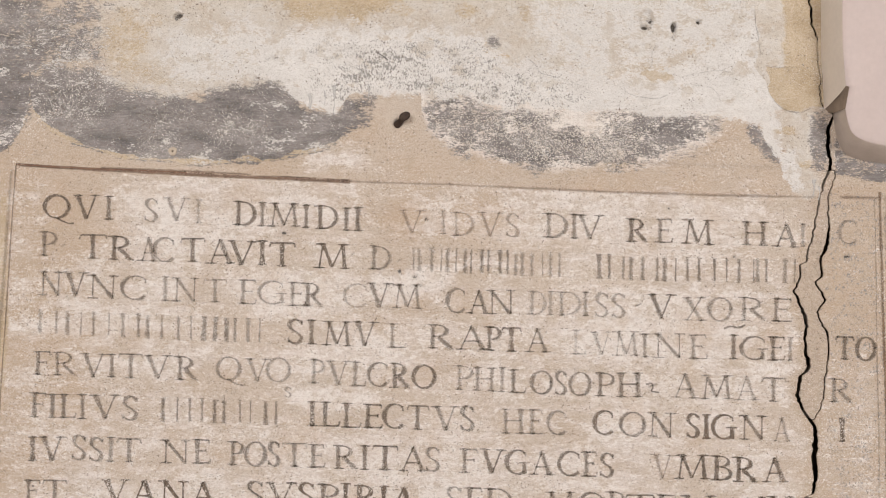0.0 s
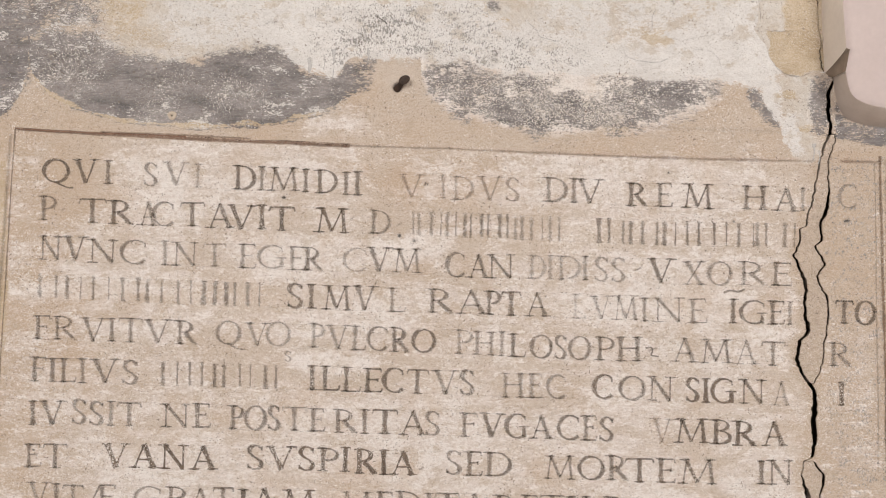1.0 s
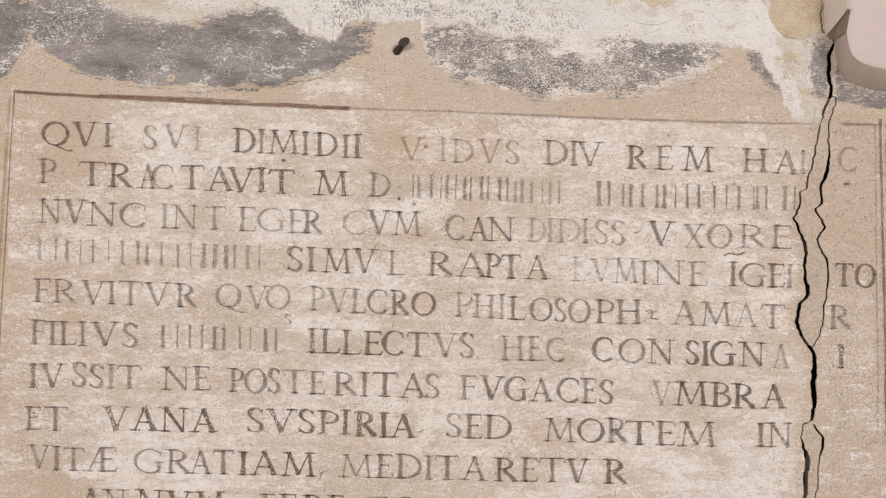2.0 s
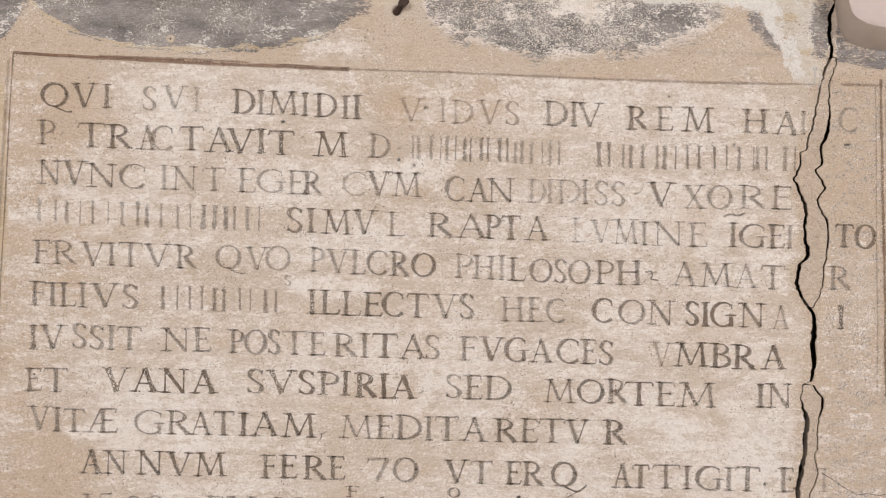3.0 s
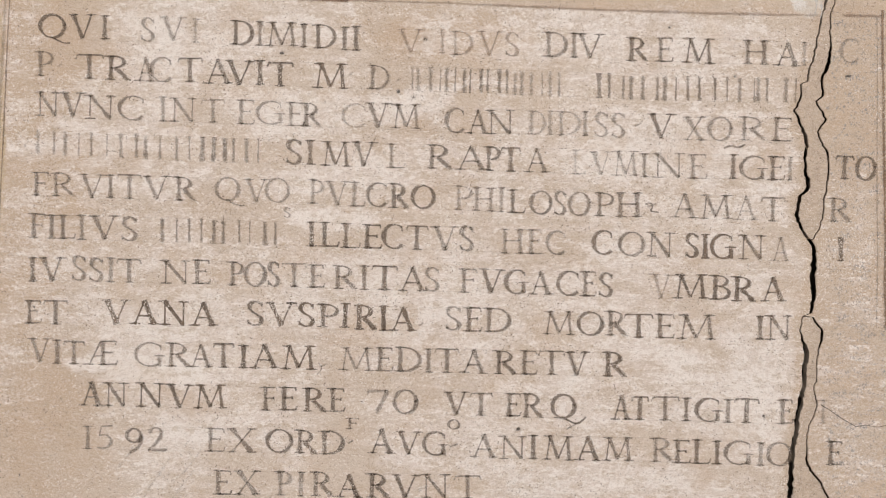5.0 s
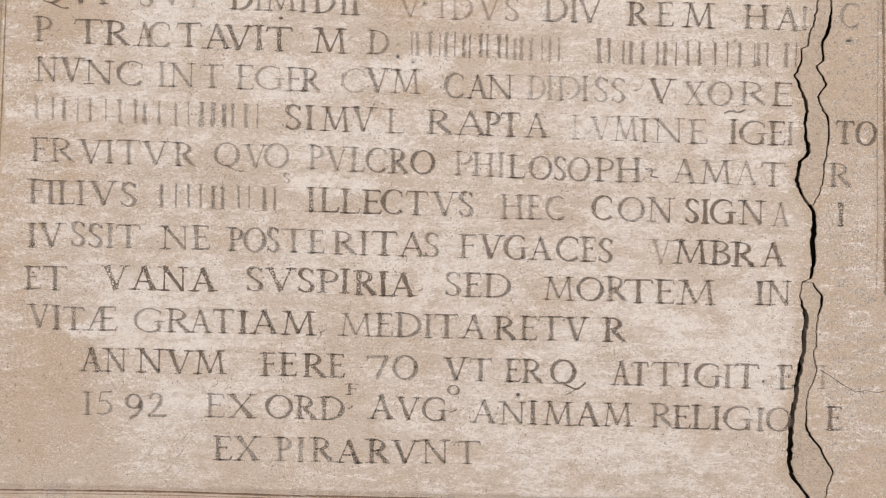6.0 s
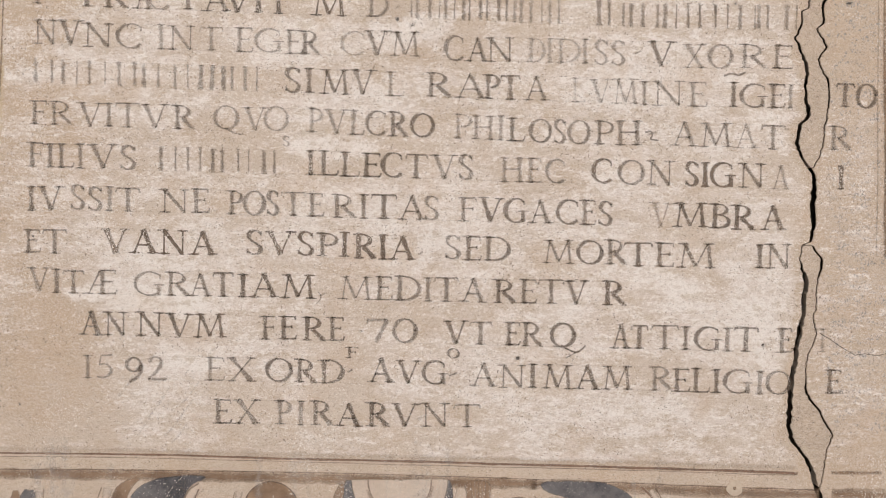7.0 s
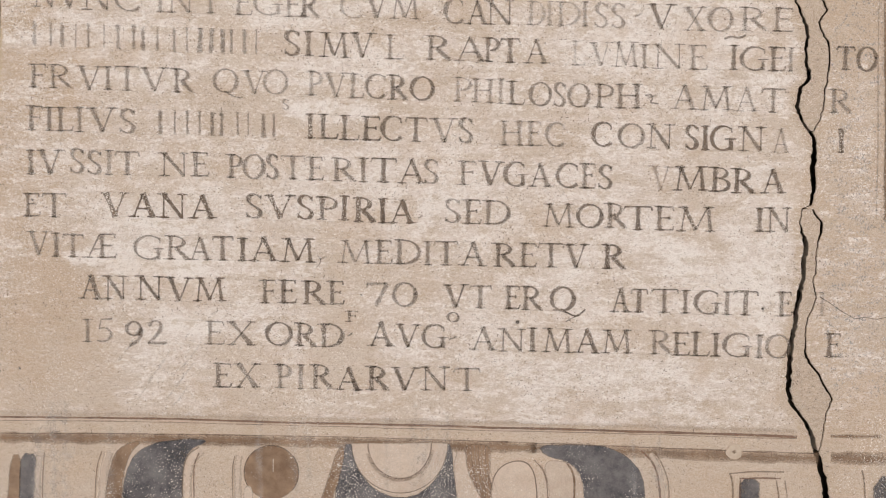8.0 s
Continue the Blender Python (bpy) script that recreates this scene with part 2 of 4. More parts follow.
RUST = plain_material("rusty_iron", (0.022, 0.014, 0.010), (0.075, 0.042, 0.028), 200, 0.75, 0.5)
CORE = plain_material("dark_crack_core", (0.10, 0.075, 0.055), (0.17, 0.13, 0.095), 40, 0.95, 0.6)
LIME = plain_material("grey_room_limewash", (0.52, 0.48, 0.43), (0.60, 0.56, 0.50), 4, 0.9, 0.2)
STONE = plain_material("stone_floor", (0.24, 0.20, 0.17), (0.34, 0.29, 0.25), 6, 0.6, 0.2)
TIMBER = plain_material("dark_timber", (0.10, 0.06, 0.035), (0.17, 0.11, 0.07), 14, 0.7, 0.3)


# ---- mesh helpers ----
def part(name, bm, mat, parent=None, label=""):
    me = bpy.data.meshes.new(name)
    bm.to_mesh(me)
    bm.free()
    me.materials.append(mat)
    ob = new(name, me)
    if parent:
        ob.parent = parent
    return tagged(ob, label)


def box(bm, x0, x1, y0, y1, z0, z1):
    m = Matrix.Translation(((x0 + x1) / 2, (y0 + y1) / 2, (z0 + z1) / 2)) @ Matrix.Diagonal((x1 - x0, y1 - y0, z1 - z0, 1))
    bmesh.ops.create_cube(bm, size=1, matrix=m)


def block(name, x0, x1, y0, y1, z0, z1, mat, parent=None, label=""):
    bm = bmesh.new()
    box(bm, x0, x1, y0, y1, z0, z1)
    return part(name, bm, mat, parent, label)


# ---- smooth random fields on a grid ----
def field(u, v, size, seed, octaves=4, gain=0.55, squash=1.0):
    """Fractal value noise, about 0 to 1, on arrays of millimetres."""
    total, amp, norm = 0.0, 1.0, 0.0
    for o in range(octaves):
        rng = np.random.RandomState(seed * 31 + o)
        lattice = rng.rand(64, 64)
        a, b = u / size + 100.3, v * squash / size + 100.7
        i, j = np.floor(a).astype(int), np.floor(b).astype(int)
        fa, fb = a - i, b - j
        fa, fb = fa * fa * (3 - 2 * fa), fb * fb * (3 - 2 * fb)
        g = lambda p, q: lattice[(i + p) % 64, (j + q) % 64]
        total = total + amp * ((g(0, 0) * (1 - fa) + g(1, 0) * fa) * (1 - fb) + (g(0, 1) * (1 - fa) + g(1, 1) * fa) * fb)
        norm, amp, size = norm + amp, amp * gain, size / 2
    return total / norm


def step(a, b, x):
    t = np.clip((x - a) / (b - a), 0, 1)
    return t * t * (3 - 2 * t)


def blot(u, v, cu, cv, ru, rv, edge=0.4):
    """1 inside an ellipse, falling to 0 over the edge share of its radius."""
    d = np.sqrt(((u - cu) / ru) ** 2 + ((v - cv) / rv) ** 2)
    return 1 - step(1 - edge, 1 + edge, d)


def knots(text):
    return np.array([[float(n) for n in p.split(",")] for p in text.split()])


# crack lines: v,u and their widths: v,mm
CRACK_A = knots("-400,1405 0,1437 40,1441 68,1450 120,1453 180,1455 192,1461 197,1474 204,1478 232,1468 255,1466 290,1472 315,1462 343,1454 403,1443 440,1431 464,1429 469,1417 498,1415 515,1407 533,1414 558,1424 613,1427 648,1429 673,1415 698,1410 718,1417 745,1435 773,1445 813,1438 843,1441 873,1435 879,1421 "
                "905,1418 945,1429 1000,1425 1040,1419 1120,1406 1200,1402 1230,1409 1260,1435 1290,1447 1325,1458 1400,1474 1800,1480")
WIDTH_A = knots("-400,3 60,3.5 75,1 140,1.5 195,3 230,6 290,5 350,4 460,3 510,4 560,6 640,8 700,7 745,7 800,8.5 870,6 885,2.5 910,3 935,8 1000,8 1090,9 1190,8 1240,7 1300,9 1400,10")
CRACK_B = knots("300,1480 328,1474 348,1468 373,1466 403,1468 423,1466 445,1460 463,1451 490,1453 499,1444 513,1451 531,1460 551,1447 573,1454 593,1464 633,1466 663,1459 693,1456 723,1451 744,1438 "
                "874,1437 893,1448 905,1456 925,1456 940,1448 980,1449 1005,1443 1037,1449 1062,1440 1090,1431 1135,1430 1156,1440 1175,1454 1205,1472 1222,1481 1242,1472 1275,1466 1306,1462 1318,1456")
WIDTH_B = knots("290,1.5 400,3 440,6 470,4 530,4 600,3.4 650,2.4 740,2.0 875,3 915,5 940,2.4 960,1.8 1110,2.0 1140,4 1200,4 1225,2.4 1250,1.8 1310,1.5")

# edges of the whitewash, the top of the grey folds and the bare strip
HIGH = knots("400,115 480,62 540,42 700,46 850,58 900,100 1000,115 1100,140 1180,120 1240,100 1300,60 1345,-20 1700,-20")
LOW = knots("400,130 480,146 520,172 545,198 595,200 615,162 650,160 690,174 790,178 830,172 870,190 1000,198 1200,203 1300,206 1345,216 1380,202 1415,192 1700,190")
FOLD = knots("-400,60 60,70 110,112 160,122 205,145 260,157 345,166 400,150 450,138 490,142 520,160 545,188 600,194 612,164 660,160 700,190 760,182 830,168 880,190 1000,198 1300,206 1700,206")
STRIP = knots("-400,1340 -20,1338 40,1340 60,1346 100,1343 114,1339 122,1341 136,1352 160,1362 180,1374 195,1392 230,1420")

STEP = 2.0
VS = np.arange(-110, 1480, STEP)
NV = len(VS)


def jag(v, seed, size, amount):
    return (field(np.full_like(v, seed * 77.0), v, size, seed, 4, 0.6) - 0.5) * amount


def crack_lines():
    a = np.interp(VS, CRACK_A[:, 0], CRACK_A[:, 1]) + jag(VS, 3, 22, 8) + jag(VS, 7, 8, 6.5)
    wa = np.interp(VS, WIDTH_A[:, 0], WIDTH_A[:, 1]) * (1.15 + jag(VS, 4, 24, 1.1))
    b = np.interp(VS, CRACK_B[:, 0], CRACK_B[:, 1]) + jag(VS, 5, 18, 6) + jag(VS, 8, 8, 6.5)
    wb = np.interp(VS, WIDTH_B[:, 0], WIDTH_B[:, 1]) * (1.0 + jag(VS, 6, 20, 1.1))
    two = ((VS > 300) & (VS < 744)) | ((VS > 878) & (VS < 1316))
    wa, wb = np.maximum(wa, 0.5), np.maximum(wb, 0.4)
    la, ra = a - wa / 2, a + wa / 2
    lb, rb = np.where(two, np.maximum(b - wb / 2, ra + 0.3), ra), np.where(two, np.maximum(b + wb / 2, ra + 0.8), ra)
    return la, ra, lb, rb, two


# broad patches of lime, wiped thin: u v ru rv strength
HAZE = knots("285,360,75,28,.9 560,375,120,40,.6 140,560,150,60,.65 520,520,200,45,.7 720,500,110,40,.75 260,640,200,35,.65 1240,380,180,60,.55 1150,530,260,40,.6 "
             "560,660,150,40,.5 300,980,130,35,.9 200,950,90,25,.8 700,950,200,40,.55 1210,940,50,22,.8 260,1120,100,60,.5 1060,620,200,50,.45 840,760,200,40,.45 1000,860,250,50,.45 330,1080,80,50,.75 620,800,220,35,.55 1100,1180,300,60,.62 1050,1050,320,45,.5 640,620,260,60,.6 1150,600,230,55,.75 1120,690,160,45,.6 590,700,90,32,.8 1330,560,90,60,.55")
# tan patches; the last two also put the lens's edge darkening into colour
WARM = knots("760,370,160,50,.75 860,470,120,40,.45 700,560,160,30,.4 900,640,180,40,.4 640,255,90,60,.45 700,880,160,40,.35 110,245,120,60,.4 420,800,160,30,.35 1500,520,40,200,.45 820,690,120,30,.3 1280,270,110,60,.4 25,560,170,400,.85 50,1020,160,200,.75")


def paint_layers(u, v):
    n1 = field(u, v, 90, 11, 5)
    n2 = field(u, v, 26, 12, 4)
    n3 = field(u, v, 160, 13, 4)
    wu, wv = u + (n1 - 0.5) * 85 + (n2 - 0.5) * 30, v + (field(u, v, 80, 14, 5) - 0.5) * 85 + (field(u, v, 22, 15, 4) - 0.5) * 30
    slope = (u - 28) * 0.037
    zero = np.zeros_like(u)
    # cream and white limewash over the upper wall: the white lies between two wandering edges
    cream = np.clip(0.95 * (1 - step(150, 205, wv)) * (0.30 + 0.70 * step(90, 270, wu)), 0, 1)
    high = np.interp(u, HIGH[:, 0], HIGH[:, 1]) + (n1 - 0.5) * 60 + (n2 - 0.5) * 20
    low = np.interp(u, LOW[:, 0], LOW[:, 1]) + (field(u, v, 70, 23, 5) - 0.5) * 34 + (n2 - 0.5) * 14
    white = 0.90 * step(-30, 40, v - high) * step(-16, 12, low - v) * step(400, 470, u)
    white = np.maximum(white, 0.66 * blot(wu, wv, 400, 95, 130, 62, 0.6))
    white = np.maximum(white, 0.62 * step(900, 980, wu) * (1 - step(130, 190, wv)) * step(0.40, 0.56, n3 + 0.25 * (n1 - 0.5) + 0.03))
    white = np.maximum(white, (0.72 + 0.9 * (n2 - 0.5)) * blot(u + (n2 - 0.5) * 26, v + (n2 - 0.5) * 20, 1376 + (v - 240) * 0.42, 262, 21, 95, 0.5))
    white = np.maximum(white, 0.30 * blot(wu, wv, 110, 100, 100, 80, 0.6))
    white = np.maximum(white, 0.42 * blot(wu, wv, 150, 125, 120, 34, 0.8))
    white = np.maximum(white, 0.34 * blot(wu, wv, 185, 168, 120, 36, 0.6))
    # scalloped hem of grey drapery
    def scallop(cu, half, base, drop, power):
        s = np.clip(np.abs((u - cu) / half), 0, 1)
        return base + drop * (1 - s ** power) ** (1 / power)
    hem = np.maximum.reduce([np.where(np.abs(u - 360) < 308, scallop(360, 308, 168, 122, 2.3), -999),
                             np.where(np.abs(u - 1020) < 275, scallop(1020, 275, 190, 114, 2.1), -999),
                             np.where(np.abs(u + 130) < 180, scallop(-130, 180, 170, 140, 2.2), -999)])
    wander = (n2 - 0.5) * 12 + (n1 - 0.5) * 14
    soft_hem = 4 + 22 * step(560, 640, u) + 10 * step(1050, 1200, u)
    inside = step(-1.2, 1.2, (hem + wander - v) / soft_hem) * (hem > -900)
    upper = np.interp(u, FOLD[:, 0], FOLD[:, 1]) - 16 * step(700, 760, u) + (n1 - 0.5) * 40 + (n2 - 0.5) * 18
    fold = field(u + v * 0.7, v, 60, 24, 4, 0.55, 1.4)
    weight = np.where(u < 720, 1.0 - 0.14 * (1 - step(90, 180, u)) - 0.28 * step(560, 650, u), 0.62 + 0.08 * step(1080, 1140, u) + 0.35 * blot(wu, wv, 965, 262, 85, 34, 0.5) - 0.34 * blot(wu, wv, 1030, 214, 40, 24, 0.6))
    grey = inside * step(-26, 34, v - upper) * np.clip(weight + 0.3 * (fold - 0.5) + np.where(u > 720, 0.45, 0.1) * (n2 - 0.5), 0, 1)
    grey = np.maximum(grey, np.clip(0.76 + 0.7 * (n2 - 0.5) + 0.6 * (field(u, v, 50, 25, 4, 0.6, 0.6) - 0.5), 0.1, 0.85) * blot(wu, wv, 40, 70, 150, 140, 0.95))
    grey = np.maximum(grey, 0.50 * blot(wu, wv, 830, 165, 70, 36, 0.7))
    grey = np.maximum(grey, 0.60 * blot(u + (n2 - 0.5) * 20, v, 872, 76, 17, 15, 0.5))
    grey = np.maximum(grey, 0.40 * blot(wu, wv, 830, 105, 30, 12, 0.6))
    grey = np.maximum(grey, 0.46 * blot(wu, wv, 490, 125, 40, 26, 0.7))
    grey = np.maximum(grey, 0.50 * blot(wu, wv, 1283, 70, 18, 26, 0.6))
    # grey tint in the shallow oval pit and below the slit
    grey = np.maximum(grey, 0.44 * blot(u, v, 1147, 34, 12, 18, 0.4))
    grey = np.maximum(grey, 0.42 * blot(u, v, 1192, 63, 5, 9, 0.4))
    grey = np.maximum(grey, 0.62 * blot(u + (n2 - .5) * 30, v, 1350 + (v - 250) * 0.62, 252, 20, 54, 0.5))
    grey = np.maximum(grey, 0.66 * blot(u + (n2 - .5) * 24, v, 1453, 250, 20, 62, 0.6) * (v < 306))
    under = 312 + (u - 1490) * 0.16
    grey = np.maximum(grey, (0.66 + 0.7 * (n2 - 0.5)) * step(1472, 1484, u) * step(-4, 4, under - v) * step(225, 250, v))
    # yellow border along the hem and ochre patches
    ochre = 0.75 * inside * (1 - step(6, 15, hem + wander - v + 18 * (field(u, v, 34, 27, 3) - 0.5))) * step(0.40, 0.55, field(u, v, 120, 17, 3) + 0.08) * (u > 40) * (1 - step(600, 640, u) * (1 - step(880, 930, u)))
    ochre = np.maximum(ochre, 0.78 * blot(wu, wv, 600, 8, 125, 32, 0.5))
    ochre = np.maximum(ochre, 0.52 * blot(wu, wv, 55, 132, 75, 14, 0.9))
    for hu, hv, ru, rv, k in knots("855,72,7,8,.7 857,92,8,6,.7 885,102,22,6,.7 765,62,12,9,.5 825,18,22,16,.42 930,20,20,18,.4 475,125,12,10,.6 505,72,9,10,.45 437,97,9,8,.5 1130,115,28,22,.46 1165,128,34,20,.52 1235,82,38,18,.42 1085,18,34,10,.32 1015,115,40,8,.4 1400,236,20,11,.5 1432,292,14,10,.5 270,130,90,26,.36 215,70,50,70,.40 250,35,70,14,.34 1055,70,22,14,.34"):
        ochre = np.maximum(ochre, 1.3 * k * blot(u + (n2 - 0.5) * 26 + (n1 - 0.5) * 24, v + (n2 - 0.5) * 18, hu, hv, ru, rv, 0.4))
    ochre = np.maximum(ochre, 0.55 * blot(u, v, 4, 520, 13, 230, 0.4))
    ochre = np.maximum(ochre, 0.36 * step(1472, 1484, u) * step(-4, 4, under + 6 - v) * step(250, 280, v) * step(0.5, 0.6, n1))
    specks = np.clip(0.13 + 0.10 * (1 - step(120, 260, u)) + np.where(u > 720, 0.5, 0.9) * (field(u, v, 55, 19, 4, 0.6, 1.8) - 0.44), 0.04, 0.42)
    white = np.maximum(white, inside * step(-12, 16, v - upper) * specks)
    white = np.maximum(white, 0.5 * blot(u + (n2 - 0.5) * 14, v, 965, 270, 9, 13, 0.5))
    grey *= 1 - 0.7 * step(0.25, 0.75, ochre) * inside
    # bare ochre strip beside the surround
    left = np.interp(v, STRIP[:, 0], STRIP[:, 1]) + (field(u * 0, v, 24, 21, 5, 0.7) - 0.5) * 12
    strip = step(-2, 2, u - left) * (1 - step(-3, 3, v - np.interp(u, [1380, 1400, 1420, 1436, 1452], [195, 195, 200, 190, 188]) + (n2 - 0.5) * 9))
    bare = np.where((v > 118 + (n2 - 0.5) * 10) & (u > 1362 + (n2 - 0.5) * 20), 0.80, 0.16 + 0.62 * step(1382, 1398, u + (n2 - 0.5) * 12))
    patch = strip * np.clip(bare + 0.16 * step(1416, 1424, u) * (v < 190), 0, 0.95)
    white, grey = white * (1 - strip), grey * (1 - strip)
    ochre = np.maximum(ochre * (1 - strip), patch)
    cream = np.where(strip > 0.5, 0.85, cream)
    cream = np.maximum(cream, 0.85 * blot(wu, wv, 1422, 260, 34, 84, 0.4) * (v > 185))
    flecks_shade = (0.47 * step(500, 560, u) * (1 - step(860, 930, u)) * step(45, 75, v) + 0.42 * step(860, 930, u) * (1 - step(1020, 1090, u)) * step(85, 120, v)) * np.clip(white, 0, 1) * (1 - step(175, 205, v)) * np.clip(0.40 + 1.6 * (n1 - 0.2), 0.45, 1.2)
    flecks_shade = np.maximum(flecks_shade, 0.30 * step(1440, 1475, u) * (v > 340) * (1 - step(1200, 1240, v)))
    # pits and drilled holes; the shade inside them is also put into colour
    pits = zero
    for hu, hv, ru, rv, deep, dark in knots("1146,32,11,16,5,0 1143,47,6,4,14,.95 1153,36,3,3,10,.95 1194,47,4.5,8,14,1 1194,60,2.5,7,6,.3 1238,38,3.5,3.5,10,1 314,26,6,4,12,1 309,30,4,5,6,.7 305,268,2.5,2.5,8,1 919,1080,3.5,3.5,10,1 1356,1057,3,3,9,1 703,219,7,7,9,.9 "
                                             "1304,1311,3,3,8,1 1500,455,6,2.5,5,.9 502,413,4,3,5,.9 754,389,5,4,4,.75 707,481,2.5,3.5,5,.9 734,490,4,3,4,.75 1185,369,3,2,4,.8 1300,455,2,2,4,.8 640,1030,2,2,4,.8 60,860,2.5,2.5,4,.8 30,1160,2.5,2.5,4,.8"):
        b = blot(u, v, hu, hv, ru, rv, 0.35)
        pits = np.maximum(pits, b * deep)
        flecks_shade = np.maximum(flecks_shade, b * dark)
    haze, brown = zero, zero
    for hu, hv, ru, rv, k in HAZE:
        haze = np.maximum(haze, k * blot(wu, wv, hu, hv, ru, rv, 0.7))
    for hu, hv, ru, rv, k in WARM:
        brown = np.maximum(brown, k * blot(wu, wv, hu, hv, ru, rv, 0.8))
    panel = step(-3, 3, v - 300 - slope) * (1 - step(-8, 8, v - 1240 - slope * 0.7))
    haze = np.maximum(haze, panel * (0.34 + 0.10 * step(100, 350, u) + 0.55 * (n3 - 0.42) + 0.35 * (n1 - 0.5)))
    brown = np.maximum(brown, (1 - panel) * 0.45 * step(200, 230, v))
    # smooth tan repair along the cracks and darker plaster beyond them
    ca = np.interp(v, CRACK_A[:, 0], CRACK_A[:, 1])
    near = (1 - step(10, 30, ca - u + (n2 - 0.5) * 20)) * (v > 330)
    beyond = step(0, 20, u - ca) * (v > 330)
    # the tan beyond the cracks also carries the lens's edge darkening
    brown = np.maximum(brown, np.maximum(0.62 * near, 0.45 * beyond * (0.7 + 0.8 * (n1 - 0.5))))
    haze = haze * (1 - 0.35 * np.clip(near + beyond, 0, 1)) + 0.07 * beyond * step(0.4, 0.6, n3 + 0.4 * (n1 - 0.5))
    haze = np.maximum(haze, 0.45 * blot(wu, wv, 1525, 1150, 50, 100, 0.6))
    haze = np.maximum(haze, 0.45 * blot(wu, wv, 1520, 700, 35, 160, 0.7))
    haze = np.maximum(haze, 0.55 * blot(wu, wv, 600, 285, 70, 30, 0.6))
    haze = np.where(v < 315, np.maximum(haze, inside * np.where(u > 720, 0.95, 0.22)), haze)
    away = step(-130, -40, u) * (1 - step(1600, 1700, u)) * step(-110, -25, v) * (1 - step(1420, 1475, v))
    white, grey, ochre, haze, flecks_shade, cream, brown = (k * away for k in (white, grey, ochre, haze, flecks_shade, cream, brown))
    return [np.clip(k, 0, 1) for k in (white, grey, ochre, haze, flecks_shade, cream, brown)] + [pits + 1.6 * strip * (1 - 0.6 * (patch < 0.5)) + 0.9 * step(0.52, 0.545, n1) * (v < 205) * (1 - strip), n2]


def plaster_sheet(name, left, right, columns, parent, mortar=0.0, keep=None, label="", sink=0.0, sides=(False, False)):
    """A skin of plaster between two edge lines, with relief, and a broken edge that goes back into the wall."""
    t = np.linspace(0, 1, columns)[None, :]
    u = left[:, None] + (right - left)[:, None] * t
    v = np.repeat(VS[:, None], columns, 1)
    white, grey, ochre, haze, flecks_shade, cream, brown, pits, n2 = paint_layers(u, v)
    recess = 0.9 + sink - 0.5 * white - 0.25 * cream + 0.7 * (field(u, v, 30, 41, 4) - 0.5) + np.where(v < 200, 0.5 * n2, 0)
    y = WALL + 0.001 * (np.maximum(recess, 0.25) + pits)
    co = np.stack([wx(u), y, wz(v)], -1).reshape(-1, 3)
    lay = np.stack([white, grey, ochre, haze], -1).reshape(-1, 4)
    sta = np.stack([flecks_shade, cream, brown, np.full_like(u, mortar)], -1).reshape(-1, 4)
    idx = np.arange(NV * columns).reshape(NV, columns)
    rows = np.ones(NV - 1, bool) if keep is None else keep[:-1] & keep[1:]
    quads = np.stack([idx[:-1, :-1], idx[1:, :-1], idx[1:, 1:], idx[:-1, 1:]], -1)[rows].reshape(-1, 4)
    for side, edge in ((0, idx[:, 0]), (1, idx[:, -1])):
        if sides[side]:
            base = len(co)
            back = co[edge].copy()
            back[:, 1] += 0.0025
            deep = back.copy()
            deep[:, 1] = WALL + 0.030
            deep[:, 0] += np.minimum(0.03, 0.4 * MM * (right - left)) * (1 if side == 0 else -1)
            co = np.concatenate([co, back, deep])
            lay = np.concatenate([lay, lay[edge], lay[edge] * 0])
            sta = np.concatenate([sta, sta[edge], sta[edge] * 0])
            k = base + np.arange(NV)
            for f, g in ((edge, k), (k, k + NV)):
                q = np.stack([f[:-1], g[:-1], g[1:], f[1:]], -1)[rows]
                quads = np.concatenate([quads, q[:, ::-1] if side else q])
    me = bpy.data.meshes.new(name)
    me.from_pydata(co.tolist(), [], quads.tolist())
    for title, data in (("layers", lay), ("stains_and_shade", sta)):
        attr = me.attributes.new(title, "FLOAT_COLOR", "POINT")
        attr.data.foreach_set("color", np.ascontiguousarray(data, dtype=np.float32).ravel())
    me.shade_smooth()
    me.materials.append(PLASTER)
    ob = new(name, me)
    ob.parent = parent
    return tagged(ob, label)


# ---- the wall, and an unseen room added round it to bounce the light ----
north = tagged(new("wall_north"), "cracked old plaster wall with faded painted inscription", "wall", kind="structure")
LA, RA, LB, RB, TWO = crack_lines()
plaster_sheet("plaster_sheet", np.full(NV, -130.0), LA, 780, north, label="stained plaster with flaking limewash", sides=(False, True))
plaster_sheet("mortar_fill", RA, LB, 24, north, 1.0, TWO & (LB - RA > 1.0), "rough tan mortar between the cracks", 1.2, (True, True))
plaster_sheet("plaster_sheet", RB, np.full(NV, 1710.0), 130, north, label="plaster beyond the crack", sides=(True, False))
U0, U1, V0, V1 = wx(-130), wx(1710), wz(VS[0]), wz(VS[-1])
# core coloured dark to deepen the shade inside the cracks
block("wall_core", -4, 7, WALL + 0.16, WALL + 0.6, 0, 5.2, CORE, north, "wall core, coloured dark for the shade in the cracks")
block("outer_plaster", -4, U0, WALL + 0.0008, WALL + 0.155, 0, 5.2, PLASTER, north)
block("outer_plaster", U1, 7, WALL + 0.0008, WALL + 0.155, 0, 5.2, PLASTER, north)
block("outer_plaster", U0, U1, WALL + 0.0008, WALL + 0.155, V0, 5.2, PLASTER, north)
block("outer_plaster", U0, U1, WALL + 0.0008, WALL + 0.155, 0, V1, PLASTER, north)
tagged(block("floor", -4.3, 7.3, -8.3, 1.95, -0.2, 0, STONE), "unseen grey stone floor, added for bounce light", "floor", kind="structure")
